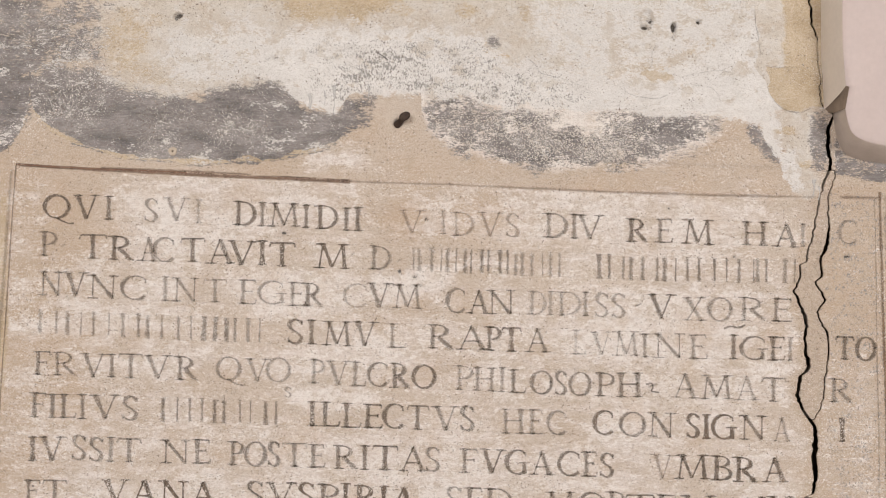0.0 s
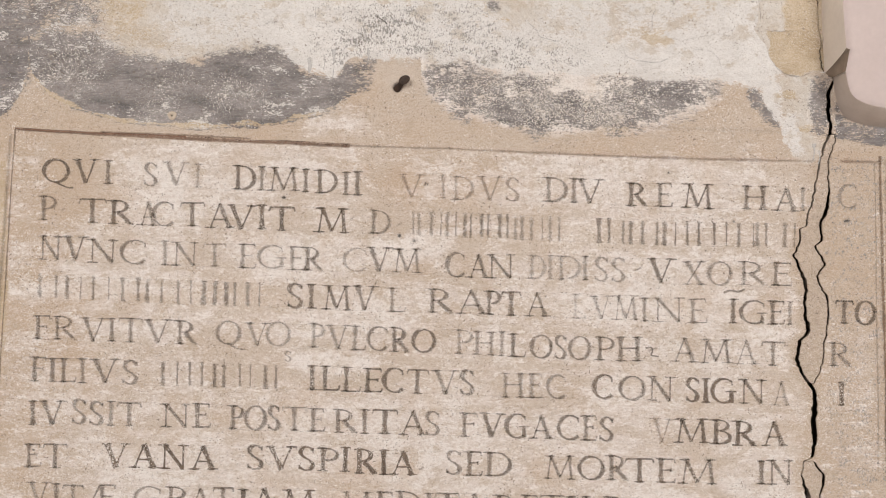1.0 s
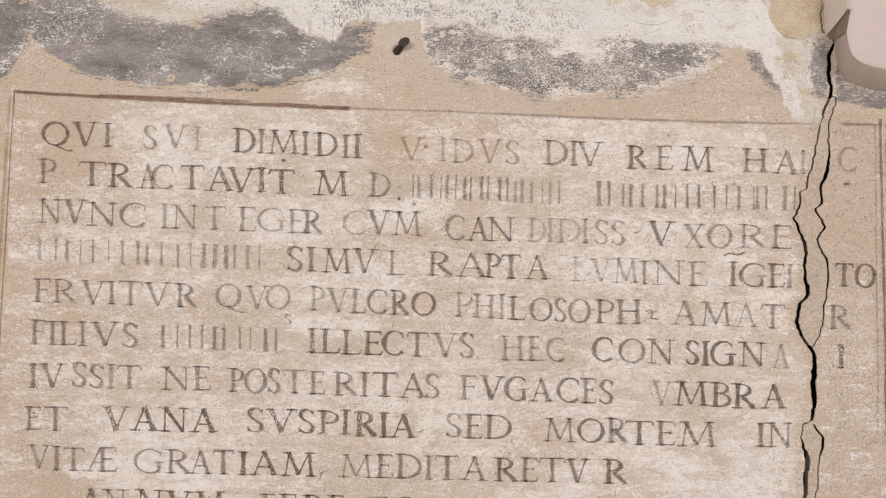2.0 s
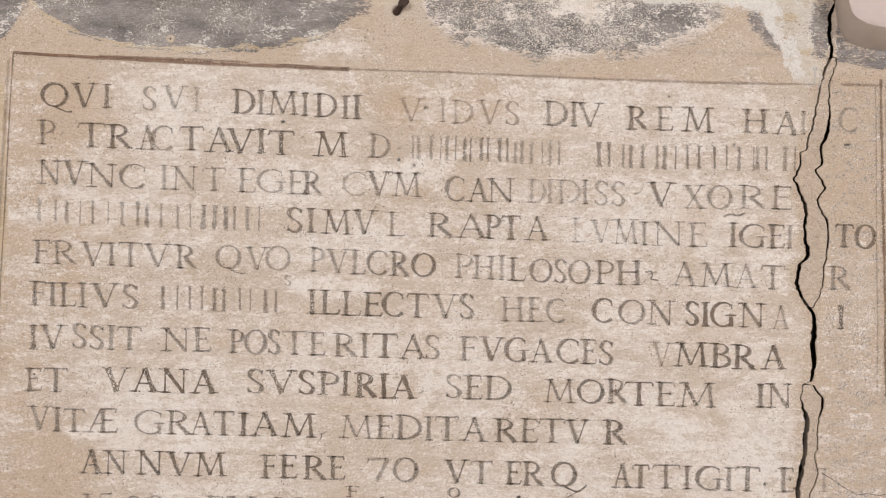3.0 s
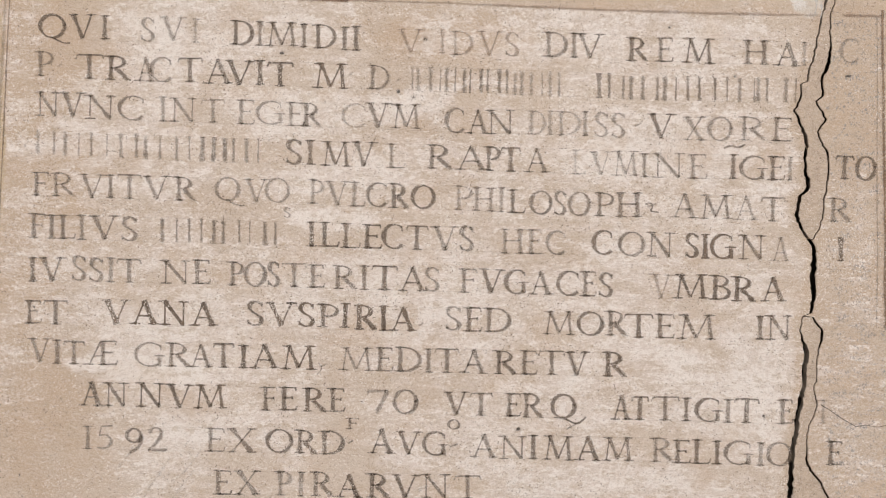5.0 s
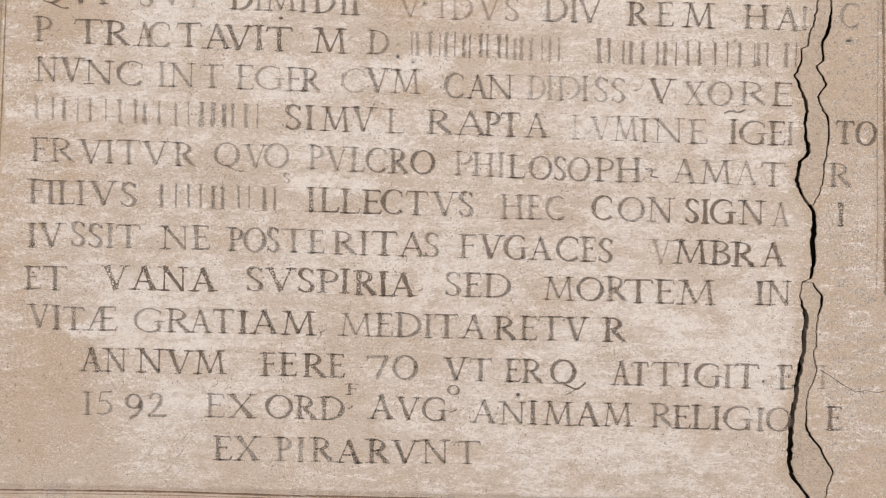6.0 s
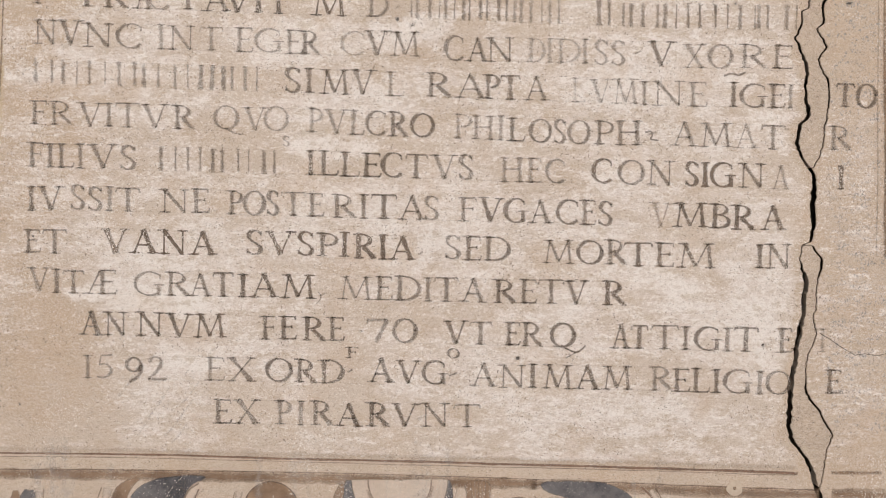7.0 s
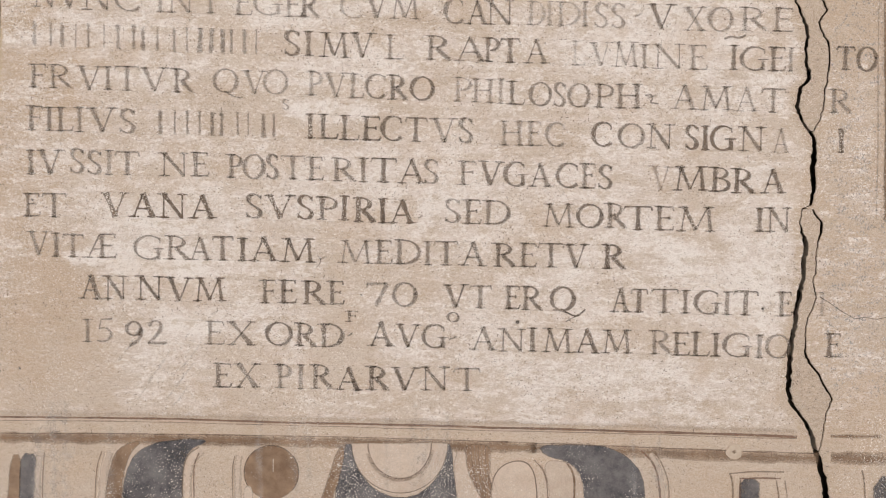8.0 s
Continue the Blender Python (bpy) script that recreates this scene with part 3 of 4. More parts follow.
tagged(block("ceiling", -4.3, 7.3, -8.3, 1.95, 5.2, 5.4, LIME), "unseen limewashed ceiling, added for bounce light", "ceiling", kind="structure")
tagged(block("wall_west", -4.3, -4, -8.3, 1.95, 0, 5.2, LIME), "unseen limewashed side wall, added for bounce light", "wall", kind="structure")
tagged(block("wall_east", 7, 7.3, -8.3, 1.95, 0, 5.2, LIME), "unseen limewashed side wall, added for bounce light", "wall", kind="structure")
bm = bmesh.new()
for x0, x1, z0, z1 in ((-4, -3.8, 0, 5.2), (-1.4, 2.3, 0, 5.2), (4.9, 7, 0, 5.2), (-3.8, -1.4, 0, 2.1), (2.3, 4.9, 0, 2.1), (-3.8, -1.4, 4.7, 5.2), (2.3, 4.9, 4.7, 5.2)):
    box(bm, x0, x1, -8.3, -8, z0, z1)
tagged(part("wall_south", bm, LIME), "unseen limewashed wall, added with two openings at the lamps", "wall", kind="structure")

# the text, line by line: base line at the left and its slope, then word, left, right, strength of the paint, and where it differs tone, drop and size
LINES = [
    (383.5, 0.0384, "QV 77 175 .85; I 184 201 .85 0 -2; S 254 281 .7; V 290 333 .6 0 -2; I 343 358 .4 0 -2; DI 413 471 .75; MI 475 550 .8; D 559 597 .8; II 604 642 .7 0 2; V 706 751 .5 1 3; I 778 789 .4 1 2; D 799 839 .40 1 3; VS 845 921 .52 1 2; DI 962 1024 .6; V 1020 1067 .65; R 1110 1146 .8 0 2; E 1160 1190 .75 0 2; M 1207 1262 .8 0 2; H 1311 1360 .85; A 1369 1412 .8; I 1415 1426 .5; C 1483 1518 .45 0 -8"),
    (452.4, 0.0376, "P 71 100 .6 0 -2; . 107 118 .4 0 -17; TR 140 238 .75; A 248 278 .6; C 270 310 .6; TA 320 414 .8; VIT 402 522 .9; M 557 618 .85; . 620 629 .6 0 -21; D 654 691 .6; . 701 713 .4 0 -13; || 723 785 0.48; |||| 783 905 0.55; ||| 905 996 0.41 0 2; |||| 1055 1205 0.62 0 2; ||| 1210 1339 0.59; || 1328 1419 0.55 0 -3"),
    (522.5, 0.0364, "NV 69 154 .75 0 -2; NC 154 262 .75; IN 285 352 .6; T 360 402 .6; EGE 422 541 .65; R 537 572 .7; C 607 651 .55; VM 651 746 .75 0 -2; CA 789 866 .7 0 2; N 861 913 .65 0 2; DI 935 980 .4; D 985 1028 .45; I 1030 1042 .6; SS 1050 1108 .6; . 1122 1136 .7 0 -19; V 1145 1193 .85; XO 1208 1295 .75; RE 1305 1401 .8 0 -3"),
    (590.6, 0.0348, "||| 64 202 0.55 0 -2; ||| 205 352 0.55; ||| 352 469 0.66; SI 507 561 .8; MV 571 666 .7; L 686 718 .6; RA 756 863 .7; PT 859 922 .8; A 930 972 .7; L 1012 1036 .4 0 2; VM 1045 1130 .55 0 2; IN 1130 1212 .7 0 2; E 1218 1250 .6 0 2; IGE 1288 1388 .8; I 1390 1402 .5; TO 1477 1548 .8 0 -6"),
    (660.7, 0.0363, "FR 60 139 .7; VI 144 207 .75; TV 210 304 .65; R 312 351 .7; QV 384 476 .65 0 -2; O 471 516 .6 0 -2; P 549 573 .65 0 -3; VL 579 647 .65; CRO 651 771 .8; P 804 836 .5 2; HI 836 895 .5 2; L 900 930 .65 0 2; OSO 938 1045 .7 0 2; PH 1053 1138 .7 0 2; . 1143 1166 .7 0 -16; AM 1188 1295 .65; A 1300 1340 .4; T 1346 1388 .6; R 1465 1507 .7 0 -3"),
    (735.9, 0.0319, "FILI 54 157 .65; VS 162 248 .7; ||||| 281 501 0.55; S 504 517 .55 0 -50 18; ILLE 543 677 .85; CT 678 758 .8; VS 766 841 .8; HE 885 960 .6 2 2; C 966 1002 .65 0 2; C 1048 1085 .9; ON 1094 1193 .75; SIG 1212 1300 .9; N 1307 1354 .7; A 1366 1396 .4; I 1482 1493 .85 0 -3"),
    (809.3, 0.0315, "IV 52 117 .8 0 3; SSIT 127 251 .65; NE 286 374 .75; POS 406 497 .75; TE 501 576 .75; RITA 591 756 .85; S 751 781 .8; F 813 845 .85 2; VGA 850 978 .75; CES 985 1086 .75; V 1152 1188 .45 1; MBR 1192 1338 .85; A 1348 1390 .8"),
    (884.1, 0.0262, "ET 46 121 .7 0 3; VANA 183 385 .95; SVSPI 436 621 .9 0 -3; RIA 629 737 .9; . 741 751 .6 0 -7; SED 788 905 .75 0 -2; MOR 962 1112 .8; TEM 1105 1268 .85 0 2; IN 1338 1402 .7"),
    (957.8, 0.0248, "V 52 90 .6 0 -2; ITÆ 94 209 .8; GR 237 340 .75; AT 337 414 .7; IAM 422 560 .9; . 567 582 .5 0 -3; MED 600 746 .75; ITA 750 862 .8; RET 874 1000 .75; V 1002 1042 .75; R 1068 1111 .85"),
    (1031.1, 0.0277, "AN 142 226 .85; NVM 241 401 .85; FE 461 526 .8; RE 536 611 .85; 70 650 742 .7; VT 787 872 .7; ER 895 963 .7; Q 976 1023 .8; AT 1085 1148 .85; TI 1155 1226 .85; GIT 1232 1344 .8; E 1380 1406 .75; T 1444 1473 .4 0 -2"),
    (1108.0, 0.0251, "15 144 202 .7; 92 221 295 .75 0 2; . 326 331 .7 0 -7; EX 362 454 .75; ORD 470 609 .8; . 614 627 .8 0 -18; AVG 653 792 .75 0 -3; . 794 812 .8 0 -16; ANI 834 953 .75; MAM 961 1122 .8; R 1154 1194 .6; ELIG 1192 1335 .8 0 2; IO 1340 1405 .7 0 3; E 1466 1493 .75 0 -2; F 613 635 .95 0 -45 20; O 793 814 .8 0 -50 17"),
    (1187.5, 0.0180, "EX 377 461 .75; P 489 514 .65; I 525 538 .75; RA 550 640 .85; R 649 691 .85; VN 693 797 .8; T 804 852 .7"),
]

CAP = 42.5

# ---- painted lines and ornament ----
def smooth_line(points, rounds=2, closed=False):
    p = np.array(points, float)
    for _ in range(rounds):
        q = np.roll(p, -1, 0) if closed else p[1:]
        a = p if closed else p[:-1]
        mid = np.stack([a * 0.75 + q * 0.25, a * 0.25 + q * 0.75], 1).reshape(-1, 2)
        p = mid if closed else np.concatenate([p[:1], mid, p[-1:]])
    return p


def painted(name, verts, faces, edge, mat, parent, layer, strength, label=""):
    me = bpy.data.meshes.new(name)
    me.from_pydata([(wx(u), WALL - 0.0001 - 0.00012 * layer, wz(v)) for u, v in verts], [], faces)
    rim = me.attributes.new("edge", "FLOAT", "POINT")
    rim.data.foreach_set("value", np.asarray(edge, dtype=np.float32))
    me.materials.append(mat)
    ob = new(name, me)
    ob.color = (strength, 1, 1, 1)
    ob.parent = parent
    return tagged(ob, label)


def dense(p, gap):
    """The same line with a point at least every few millimetres."""
    fine = []
    for a, b in zip(p[:-1], p[1:]):
        n = max(1, int(np.hypot(*(b - a)) / gap))
        fine.extend(a + (b - a) * i / n for i in range(n))
    return np.array(fine + [p[-1]])


def normals(p):
    d = np.gradient(p, axis=0)
    d /= np.maximum(np.hypot(d[:, 0], d[:, 1]), 1e-6)[:, None]
    return np.stack([-d[:, 1], d[:, 0]], -1)


def stroke_mesh(p, w):
    """Three rows of points along a line: thin paint at both rims, full paint along the middle."""
    nrm = normals(p)
    n = len(p)
    verts = np.concatenate([p - nrm * w[:, None] / 2, p, p + nrm * w[:, None] / 2])
    edge = np.concatenate([np.zeros(n), np.ones(n), np.zeros(n)])
    edge[[n, 2 * n - 1]] = 0.5
    return verts, [(k * n + i, k * n + i + 1, k * n + n + i + 1, k * n + n + i) for k in (0, 1) for i in range(n - 1)], edge


def ribbon(name, text, width, mat, parent, layer, strength, label="", width_end=None, wobble=1.0, rounds=2):
    """A brush stroke along a line, with an uneven hand."""
    p = dense(smooth_line(knots(text) if isinstance(text, str) else text, rounds), 6)
    s = np.linspace(0, 1, len(p))
    w = width + ((width if width_end is None else width_end) - width) * s
    seed = len(p) % 17 + 3
    w = w * (1.15 + wobble * 0.8 * (field(p[:, 0], p[:, 1], 25, seed, 3) - 0.5))
    p = p + normals(p) * wobble * 2.0 * (field(p[:, 0], p[:, 1], 90, seed + 1, 3) - 0.5)[:, None]
    verts, faces, edge = stroke_mesh(p, w)
    return painted(name, verts, faces, edge, mat, parent, layer, strength, label)


def patch(name, text, mat, parent, layer, strength, label="", rounds=2):
    """A filled field of paint with a ragged, thinner rim."""
    p = smooth_line(knots(text) if isinstance(text, str) else text, rounds, True)
    p = dense(np.concatenate([p, p[:1]]), 5)[:-1]
    p = p + 2.6 * (np.stack([field(p[:, 0], p[:, 1], 20, 51, 3), field(p[:, 0], p[:, 1], 20, 52, 3)], -1) - 0.5)
    d = np.roll(p, -1, 0) - np.roll(p, 1, 0)
    d /= np.maximum(np.hypot(d[:, 0], d[:, 1]), 1e-6)[:, None]
    turn = np.sign(np.sum(p[:, 0] * np.roll(p[:, 1], -1) - p[:, 1] * np.roll(p[:, 0], -1)))
    inner = p + np.stack([-d[:, 1], d[:, 0]], -1) * turn * 3.0
    outer = p - np.stack([-d[:, 1], d[:, 0]], -1) * turn * 0.8
    n = len(p)
    faces = [(i, (i + 1) % n, n + (i + 1) % n, n + i) for i in range(n)] + [tuple(range(n, 2 * n))]
    return painted(name, np.concatenate([outer, inner]), faces, np.concatenate([np.zeros(n), np.ones(n)]), mat, parent, layer, strength, label)


def arc(cu, cv, ru, rv, a0, a1, n=28):
    return [(cu + ru * math.cos(radians(a0 + (a1 - a0) * i / n)), cv + rv * math.sin(radians(a0 + (a1 - a0) * i / n))) for i in range(n + 1)]


def painted_frame():
    f = tagged(new("painted_border"), "thin red-brown painted border round the inscription", "painted border")
    ribbon("border_line", "28,292 120,298 200,302 330,309 480,315 620,322", 5, RED, f, 1, 0.80, "dark red-brown line", 7)
    ribbon("border_line", "28,291 70,294 180,299 330,305", 4, RED, f, 2, 0.95, "dark red-brown line", 3)
    ribbon("border_line", "178,297 225,299 262,300 330,303 445,309", 3.5, RED, f, 3, 0.62, "", 5)
    ribbon("border_line", "560,319 700,324 800,327 950,334 1100,341 1280,346 1444,349", 4, RED, f, 1, 0.42, "faint red line", 6)
    ribbon("border_line", "1486,349 1520,350 1560,351", 6, RED, f, 1, 0.5)
    ribbon("border_line", "1060,285 1200,291 1300,294 1400,298", 11, BROWN, f, 1, 0.16, "faint rose band")
    ribbon("border_line", "480,312 620,318", 2, RED, f, 2, 0.5)
    ribbon("border_line", "28,292 22,380 14,520 4,690 -2,800 -6,1000", 3, BROWN, f, 1, 0.72, "brown upright line")
    ribbon("border_line", "20,300 13,400 5,540 -6,700", 7, BROWN, f, 1, 0.45, "ochre upright line")
    ribbon("border_line", "1557,340 1560,480 1564,640 1568,900", 5, BROWN, f, 2, 0.8, "brown upright line")
    ribbon("border_line", "1573,345 1577,640 1583,1000", 16, BROWN, f, 1, 0.5)
    ribbon("border_line", "1548,350 1551,640 1553,900", 3, BROWN, f, 1, 0.45)
    # mouldings painted under the text
    ribbon("moulding_line", "-5,1246 146,1248 297,1250 499,1258 701,1262 902,1269 1155,1276 1418,1286", 3.2, RED, f, 3, 0.92, "dark brown line", 4.5)
    ribbon("moulding_line", "1478,1285 1569,1286", 6, BROWN, f, 3, 0.8)
    ribbon("moulding_line", "-6,1252 297,1256 701,1269 1155,1281 1418,1290", 2, BROWN, f, 2, 0.6)
    ribbon("moulding_band", "-5,1239 297,1244 701,1255 1155,1267 1418,1277", 13, BROWN, f, 1, 0.24, "light brown band", 10)
    ribbon("moulding_band", "-6,1283 296,1287 700,1297 953,1305", 18, BROWN, f, 1, 0.86, "brown band", 17)
    ribbon("moulding_band", "943,1305 1155,1313 1307,1321 1457,1326", 18, BROWN, f, 1, 0.74, "brown band", 20)
    ribbon("moulding_band", "1479,1325 1578,1327", 20, BROWN, f, 1, 0.8)
    ribbon("moulding_line", "-6,1275 297,1278 700,1286 953,1296 1307,1311 1457,1317", 2, RED, f, 2, 0.6)
    return f


def painted_frieze():
    f = tagged(new("painted_frieze"), "painted scrollwork frieze in brown, cream and slate", "painted frieze")
    patch("slate_field", "31,1312 60,1313 56,1361 50,1443 24,1443 26,1361", SLATE, f, 2, 0.9, "slate grey field", 1)
    patch("brown_field", "13,1315 31,1314 28,1361 24,1443 -0,1443 6,1371", BROWN, f, 2, 0.9, "brown field", 1)
    ribbon("light_strip", "64,1315 58,1361 57,1443", 12, LIGHT, f, 3, 0.8)
    ribbon("outline", "72,1310 68,1361 66,1443", 2.5, BROWN, f, 4, 0.85)
    ribbon("outline", "175,1308 164,1340 160,1443", 2.2, BROWN, f, 4, 0.75)
    ribbon("light_strip", "187,1310 177,1351 170,1443", 14, LIGHT, f, 3, 0.85)
    patch("brown_field", "200,1300 251,1288 227,1310 212,1351 205,1443 175,1443 184,1361", BROWN, f, 3, 0.95, "brown field")
    patch("slate_field", "206,1443 212,1361 230,1318 258,1298 296,1289 340,1286 362,1288 358,1294 342,1302 326,1318 317,1361 324,1444", SLATE, f, 4, 1.0, "slate grey field")
    ribbon("light_strip", "353,1306 333,1321 326,1361 328,1444", 16, LIGHT, f, 5, 0.95)
    ribbon("outline", "349,1302 326,1316 317,1361 322,1444", 2.5, BROWN, f, 6, 0.7)
    ribbon("outline", "349,1312 340,1331 338,1361 340,1444", 2.8, RED, f, 6, 0.75)
    ribbon("outline", "413,1317 408,1341 408,1382 412,1444", 2.2, BROWN, f, 6, 0.7)
    ribbon("light_strip", "421,1317 417,1341 418,1444", 12, LIGHT, f, 5, 0.8)
    patch("disc", arc(478, 1348, 49, 49, 0, 355), BROWN, f, 5, 1.0, "round brown disc", 0)
    ribbon("outline", arc(478, 1348, 49, 49, 150, 400), 2.2, RED, f, 6, 0.6, rounds=0)
    patch("light_spot", "427,1374 441,1370 445,1395 436,1444 428,1444", LIGHT, f, 6, 0.9)
    ribbon("highlight", "482,1323 481,1347", 2.5, LIGHT, f, 6, 0.8)
    patch("slate_field", "608,1297 625,1297 635,1347 664,1383 708,1397 751,1385 783,1347 789,1297 801,1297 805,1363 821,1445 583,1444 597,1362", SLATE, f, 2, 1.0, "slate grey field", 1)
    patch("brown_field", "594,1307 610,1301 603,1352 588,1393 578,1444 542,1444 573,1383", BROWN, f, 3, 0.95, "brown field")
    patch("half_disc", arc(708, 1296, 86, 90, 0, 180), LIGHT, f, 4, 0.93, "pale half disc", 0)
    ribbon("outline", arc(708, 1296, 86, 90, 2, 178), 2, BROWN, f, 5, 0.55, rounds=0)
    ribbon("outline", arc(708, 1296, 57, 64, 0, 180), 3, RED, f, 5, 0.7, rounds=0)
    ribbon("outline", arc(708, 1296, 60, 67, 10, 165), 6, BROWN, f, 5, 0.5, rounds=0)
    patch("light_strip", "804,1312 828,1310 832,1342 852,1378 877,1414 882,1445 823,1445 809,1394", LIGHT, f, 3, 0.85, rounds=1)
    patch("brown_field", "824,1297 874,1298 870,1332 868,1363 887,1404 903,1445 880,1445 852,1394 832,1358 826,1327", BROWN, f, 4, 0.85, "streaked brown field")
    for k in range(6):
        ribbon("brush_streak", [(835 + 6.5 * k, 1300), (838 + 6 * k, 1345), (848 + 7 * k, 1385)], 1.6, LIGHT if k % 2 else RED, f, 5, 0.5)
    patch("volute", "870,1384 876,1353 897,1332 928,1327 946,1341 953,1374 953,1446 897,1445 878,1414", LIGHT, f, 5, 1.0, "cream rounded volute")
    ribbon("outline", "870,1389 876,1353 897,1332 928,1326 946,1341 953,1376 955,1446", 2.5, RED, f, 6, 0.7)
    ribbon("outline", "948,1327 968,1348 973,1394 974,1446", 2.5, RED, f, 6, 0.75)
    patch("volute", "963,1326 1009,1329 1028,1348 1038,1384 1039,1446 979,1446 975,1374", LIGHT, f, 5, 0.8, "tan rounded volute")
    ribbon("outline", "1004,1329 1021,1353 1020,1394 1024,1446", 4, BROWN, f, 6, 0.85)
    patch("slate_field", "958,1302 988,1299 1064,1301 1100,1311 1133,1338 1147,1374 1148,1446 1034,1446 1038,1379 1028,1345 1004,1328 965,1318", SLATE, f, 4, 1.0, "slate grey field", 1)
    ribbon("outline", "1138,1310 1158,1328 1172,1359 1176,1446", 3, RED, f, 5, 0.85)
    ribbon("outline", "1165,1313 1182,1344 1190,1374 1191,1446", 3.2, BROWN, f, 5, 0.75)
    ribbon("light_strip", "1155,1316 1174,1343 1183,1446", 9, LIGHT, f, 4, 0.8)
    ribbon("outline", "1297,1352 1348,1348 1396,1350", 3, BROWN, f, 4, 0.7)
    ribbon("outline", "1299,1352 1305,1369 1305,1447", 4, BROWN, f, 4, 0.75)
    patch("slate_field", "1317,1362 1353,1362 1352,1395 1353,1447 1317,1447 1316,1395", SLATE, f, 4, 0.9, "slate grey field", 1)
    ribbon("outline", "1316,1361 1353,1360 1390,1362", 3, RED, f, 5, 0.85)
    ribbon("outline", "1318,1362 1318,1447", 3, RED, f, 5, 0.7)
    ribbon("outline", "1382,1365 1387,1395 1388,1447", 3, BROWN, f, 4, 0.7)
    ribbon("outline", "1397,1365 1402,1395 1403,1447", 2.5, BROWN, f, 4, 0.55)
    ribbon("outline", "1535,1347 1540,1365 1543,1447", 3, BROWN, f, 4, 0.7)
    patch("slate_field", "1555,1357 1621,1357 1623,1448 1558,1447", SLATE, f, 4, 0.85, "slate grey field", 1)
    return f


painted_frame()
painted_frieze()


# ---- the pink surround that stands out from the wall ----
def surround():
    s = tagged(new("plaster_surround"), "pale pink limewashed raised surround with rounded lower corner", "wall surround")
    # outlines at the wall and at the face; the notch lies between the upright and the corner
    foot = [(1456, -900), (1456, 100), (1461, 194)], [(1461, 194), (1466, 198), (1477, 200)], smooth_line([(1477, 200), (1479, 235), (1492, 272), (1526, 285), (1568, 291), (1640, 302), (2300, 400)], 2)
    face = [(1459, -900), (1459, 100), (1464, 166)], [(1464, 166), (1470, 168), (1463, 205)], smooth_line([(1463, 205), (1466, 226), (1474, 248), (1498, 261), (1531, 268), (1610, 280), (2300, 390)], 2)
    skins = ("side", CREAM, "cream rendered side"), ("shaded_notch", TAUPE, "plaster notch, its shade coloured in dark taupe"), ("corner", CORNER, "greyish rounded lower corner")
    rim = []
    for (name, mat, label), low, high in zip(skins, foot, face):
        low, high = np.array(low, float), np.array(high, float)
        bm = bmesh.new()
        rings = []
        for k, depth in ((0, -0.004), (0.3, 0.022), (0.62, 0.044), (0.82, 0.055), (0.94, 0.0605), (1.0, 0.0625)):
            p = low * (1 - k) + high * k
            hollow = 0.012 * math.sin(math.pi * k) if name == "shaded_notch" else 0
            rings.append([bm.verts.new((wx(u), WALL - depth + hollow, wz(v))) for u, v in p])
        for a, b in zip(rings[:-1], rings[1:]):
            for i in range(len(a) - 1):
                bm.faces.new((a[i], a[i + 1], b[i + 1], b[i])).smooth = True
        rim.extend(tuple(p) for p in (high if not rim else high[1:]))
        bmesh.ops.recalc_face_normals(bm, faces=bm.faces[:])
        part(name, bm, mat, s, label)
    bm = bmesh.new()
    back = [bm.verts.new((wx(u), WALL - 0.0625, wz(v))) for u, v in rim]
    for inset, depth in ((2, 0.0638), (5, 0.0648), (10, 0.0655)):
        front = [bm.verts.new((wx(u + inset), WALL - depth, wz(v - inset * min(1.0, max(0.0, (v - 202) / 50))))) for u, v in rim]
        for i in range(len(rim) - 1):
            bm.faces.new((back[i], back[i + 1], front[i + 1], front[i])).smooth = True
        back = front
    bm.faces.new(front + [bm.verts.new((wx(2300), WALL - 0.0655, wz(-900)))])
    bmesh.ops.recalc_face_normals(bm, faces=bm.faces[:])
    part("face", bm, PINK, s)
    block("slab_core", wx(1520), wx(2300), WALL - 0.062, WALL + 0.001, wz(240), wz(-900), PINK, s)
    return s


# darker taupe puts the notch's shade into its colour
TAUPE = plain_material("notch_shade_taupe", (0.27, 0.21, 0.165), (0.38, 0.305, 0.245), 60, 0.95, 0.5)
surround()


# ---- nail, plugs and hairline cracks ----
def rod(bm, a, b, r0, r1, n=10):
    a, b = Vector(a), Vector(b)
    rot = (b - a).to_track_quat("Z", "Y").to_matrix().to_4x4()
    bmesh.ops.create_cone(bm, cap_ends=True, segments=n, radius1=r0, radius2=r1, depth=(b - a).length, matrix=Matrix.Translation((a + b) / 2) @ rot)


nail = tagged(new("nail"), "bent rusty iron nail driven into the plaster", "nail")
base, tip = Vector((wx(702), WALL + 0.008, wz(220))), Vector((wx(717), WALL - 0.017, wz(209)))
bm = bmesh.new()
rod(bm, base, tip, 0.0068, 0.0034)
part("shank", bm, RUST, nail)
bm = bmesh.new()
bmesh.ops.create_uvsphere(bm, u_segments=14, v_segments=8, radius=1, matrix=Matrix.Translation(tip) @ Matrix.Rotation(radians(-28), 4, "Y") @ Matrix.Diagonal((0.0108, 0.003, 0.0076, 1)))
part("head", bm, RUST, nail)


wall_marks = tagged(new("brush_marks"), "abbreviation strokes and faint ruled lines of the inscription", "painted strokes")


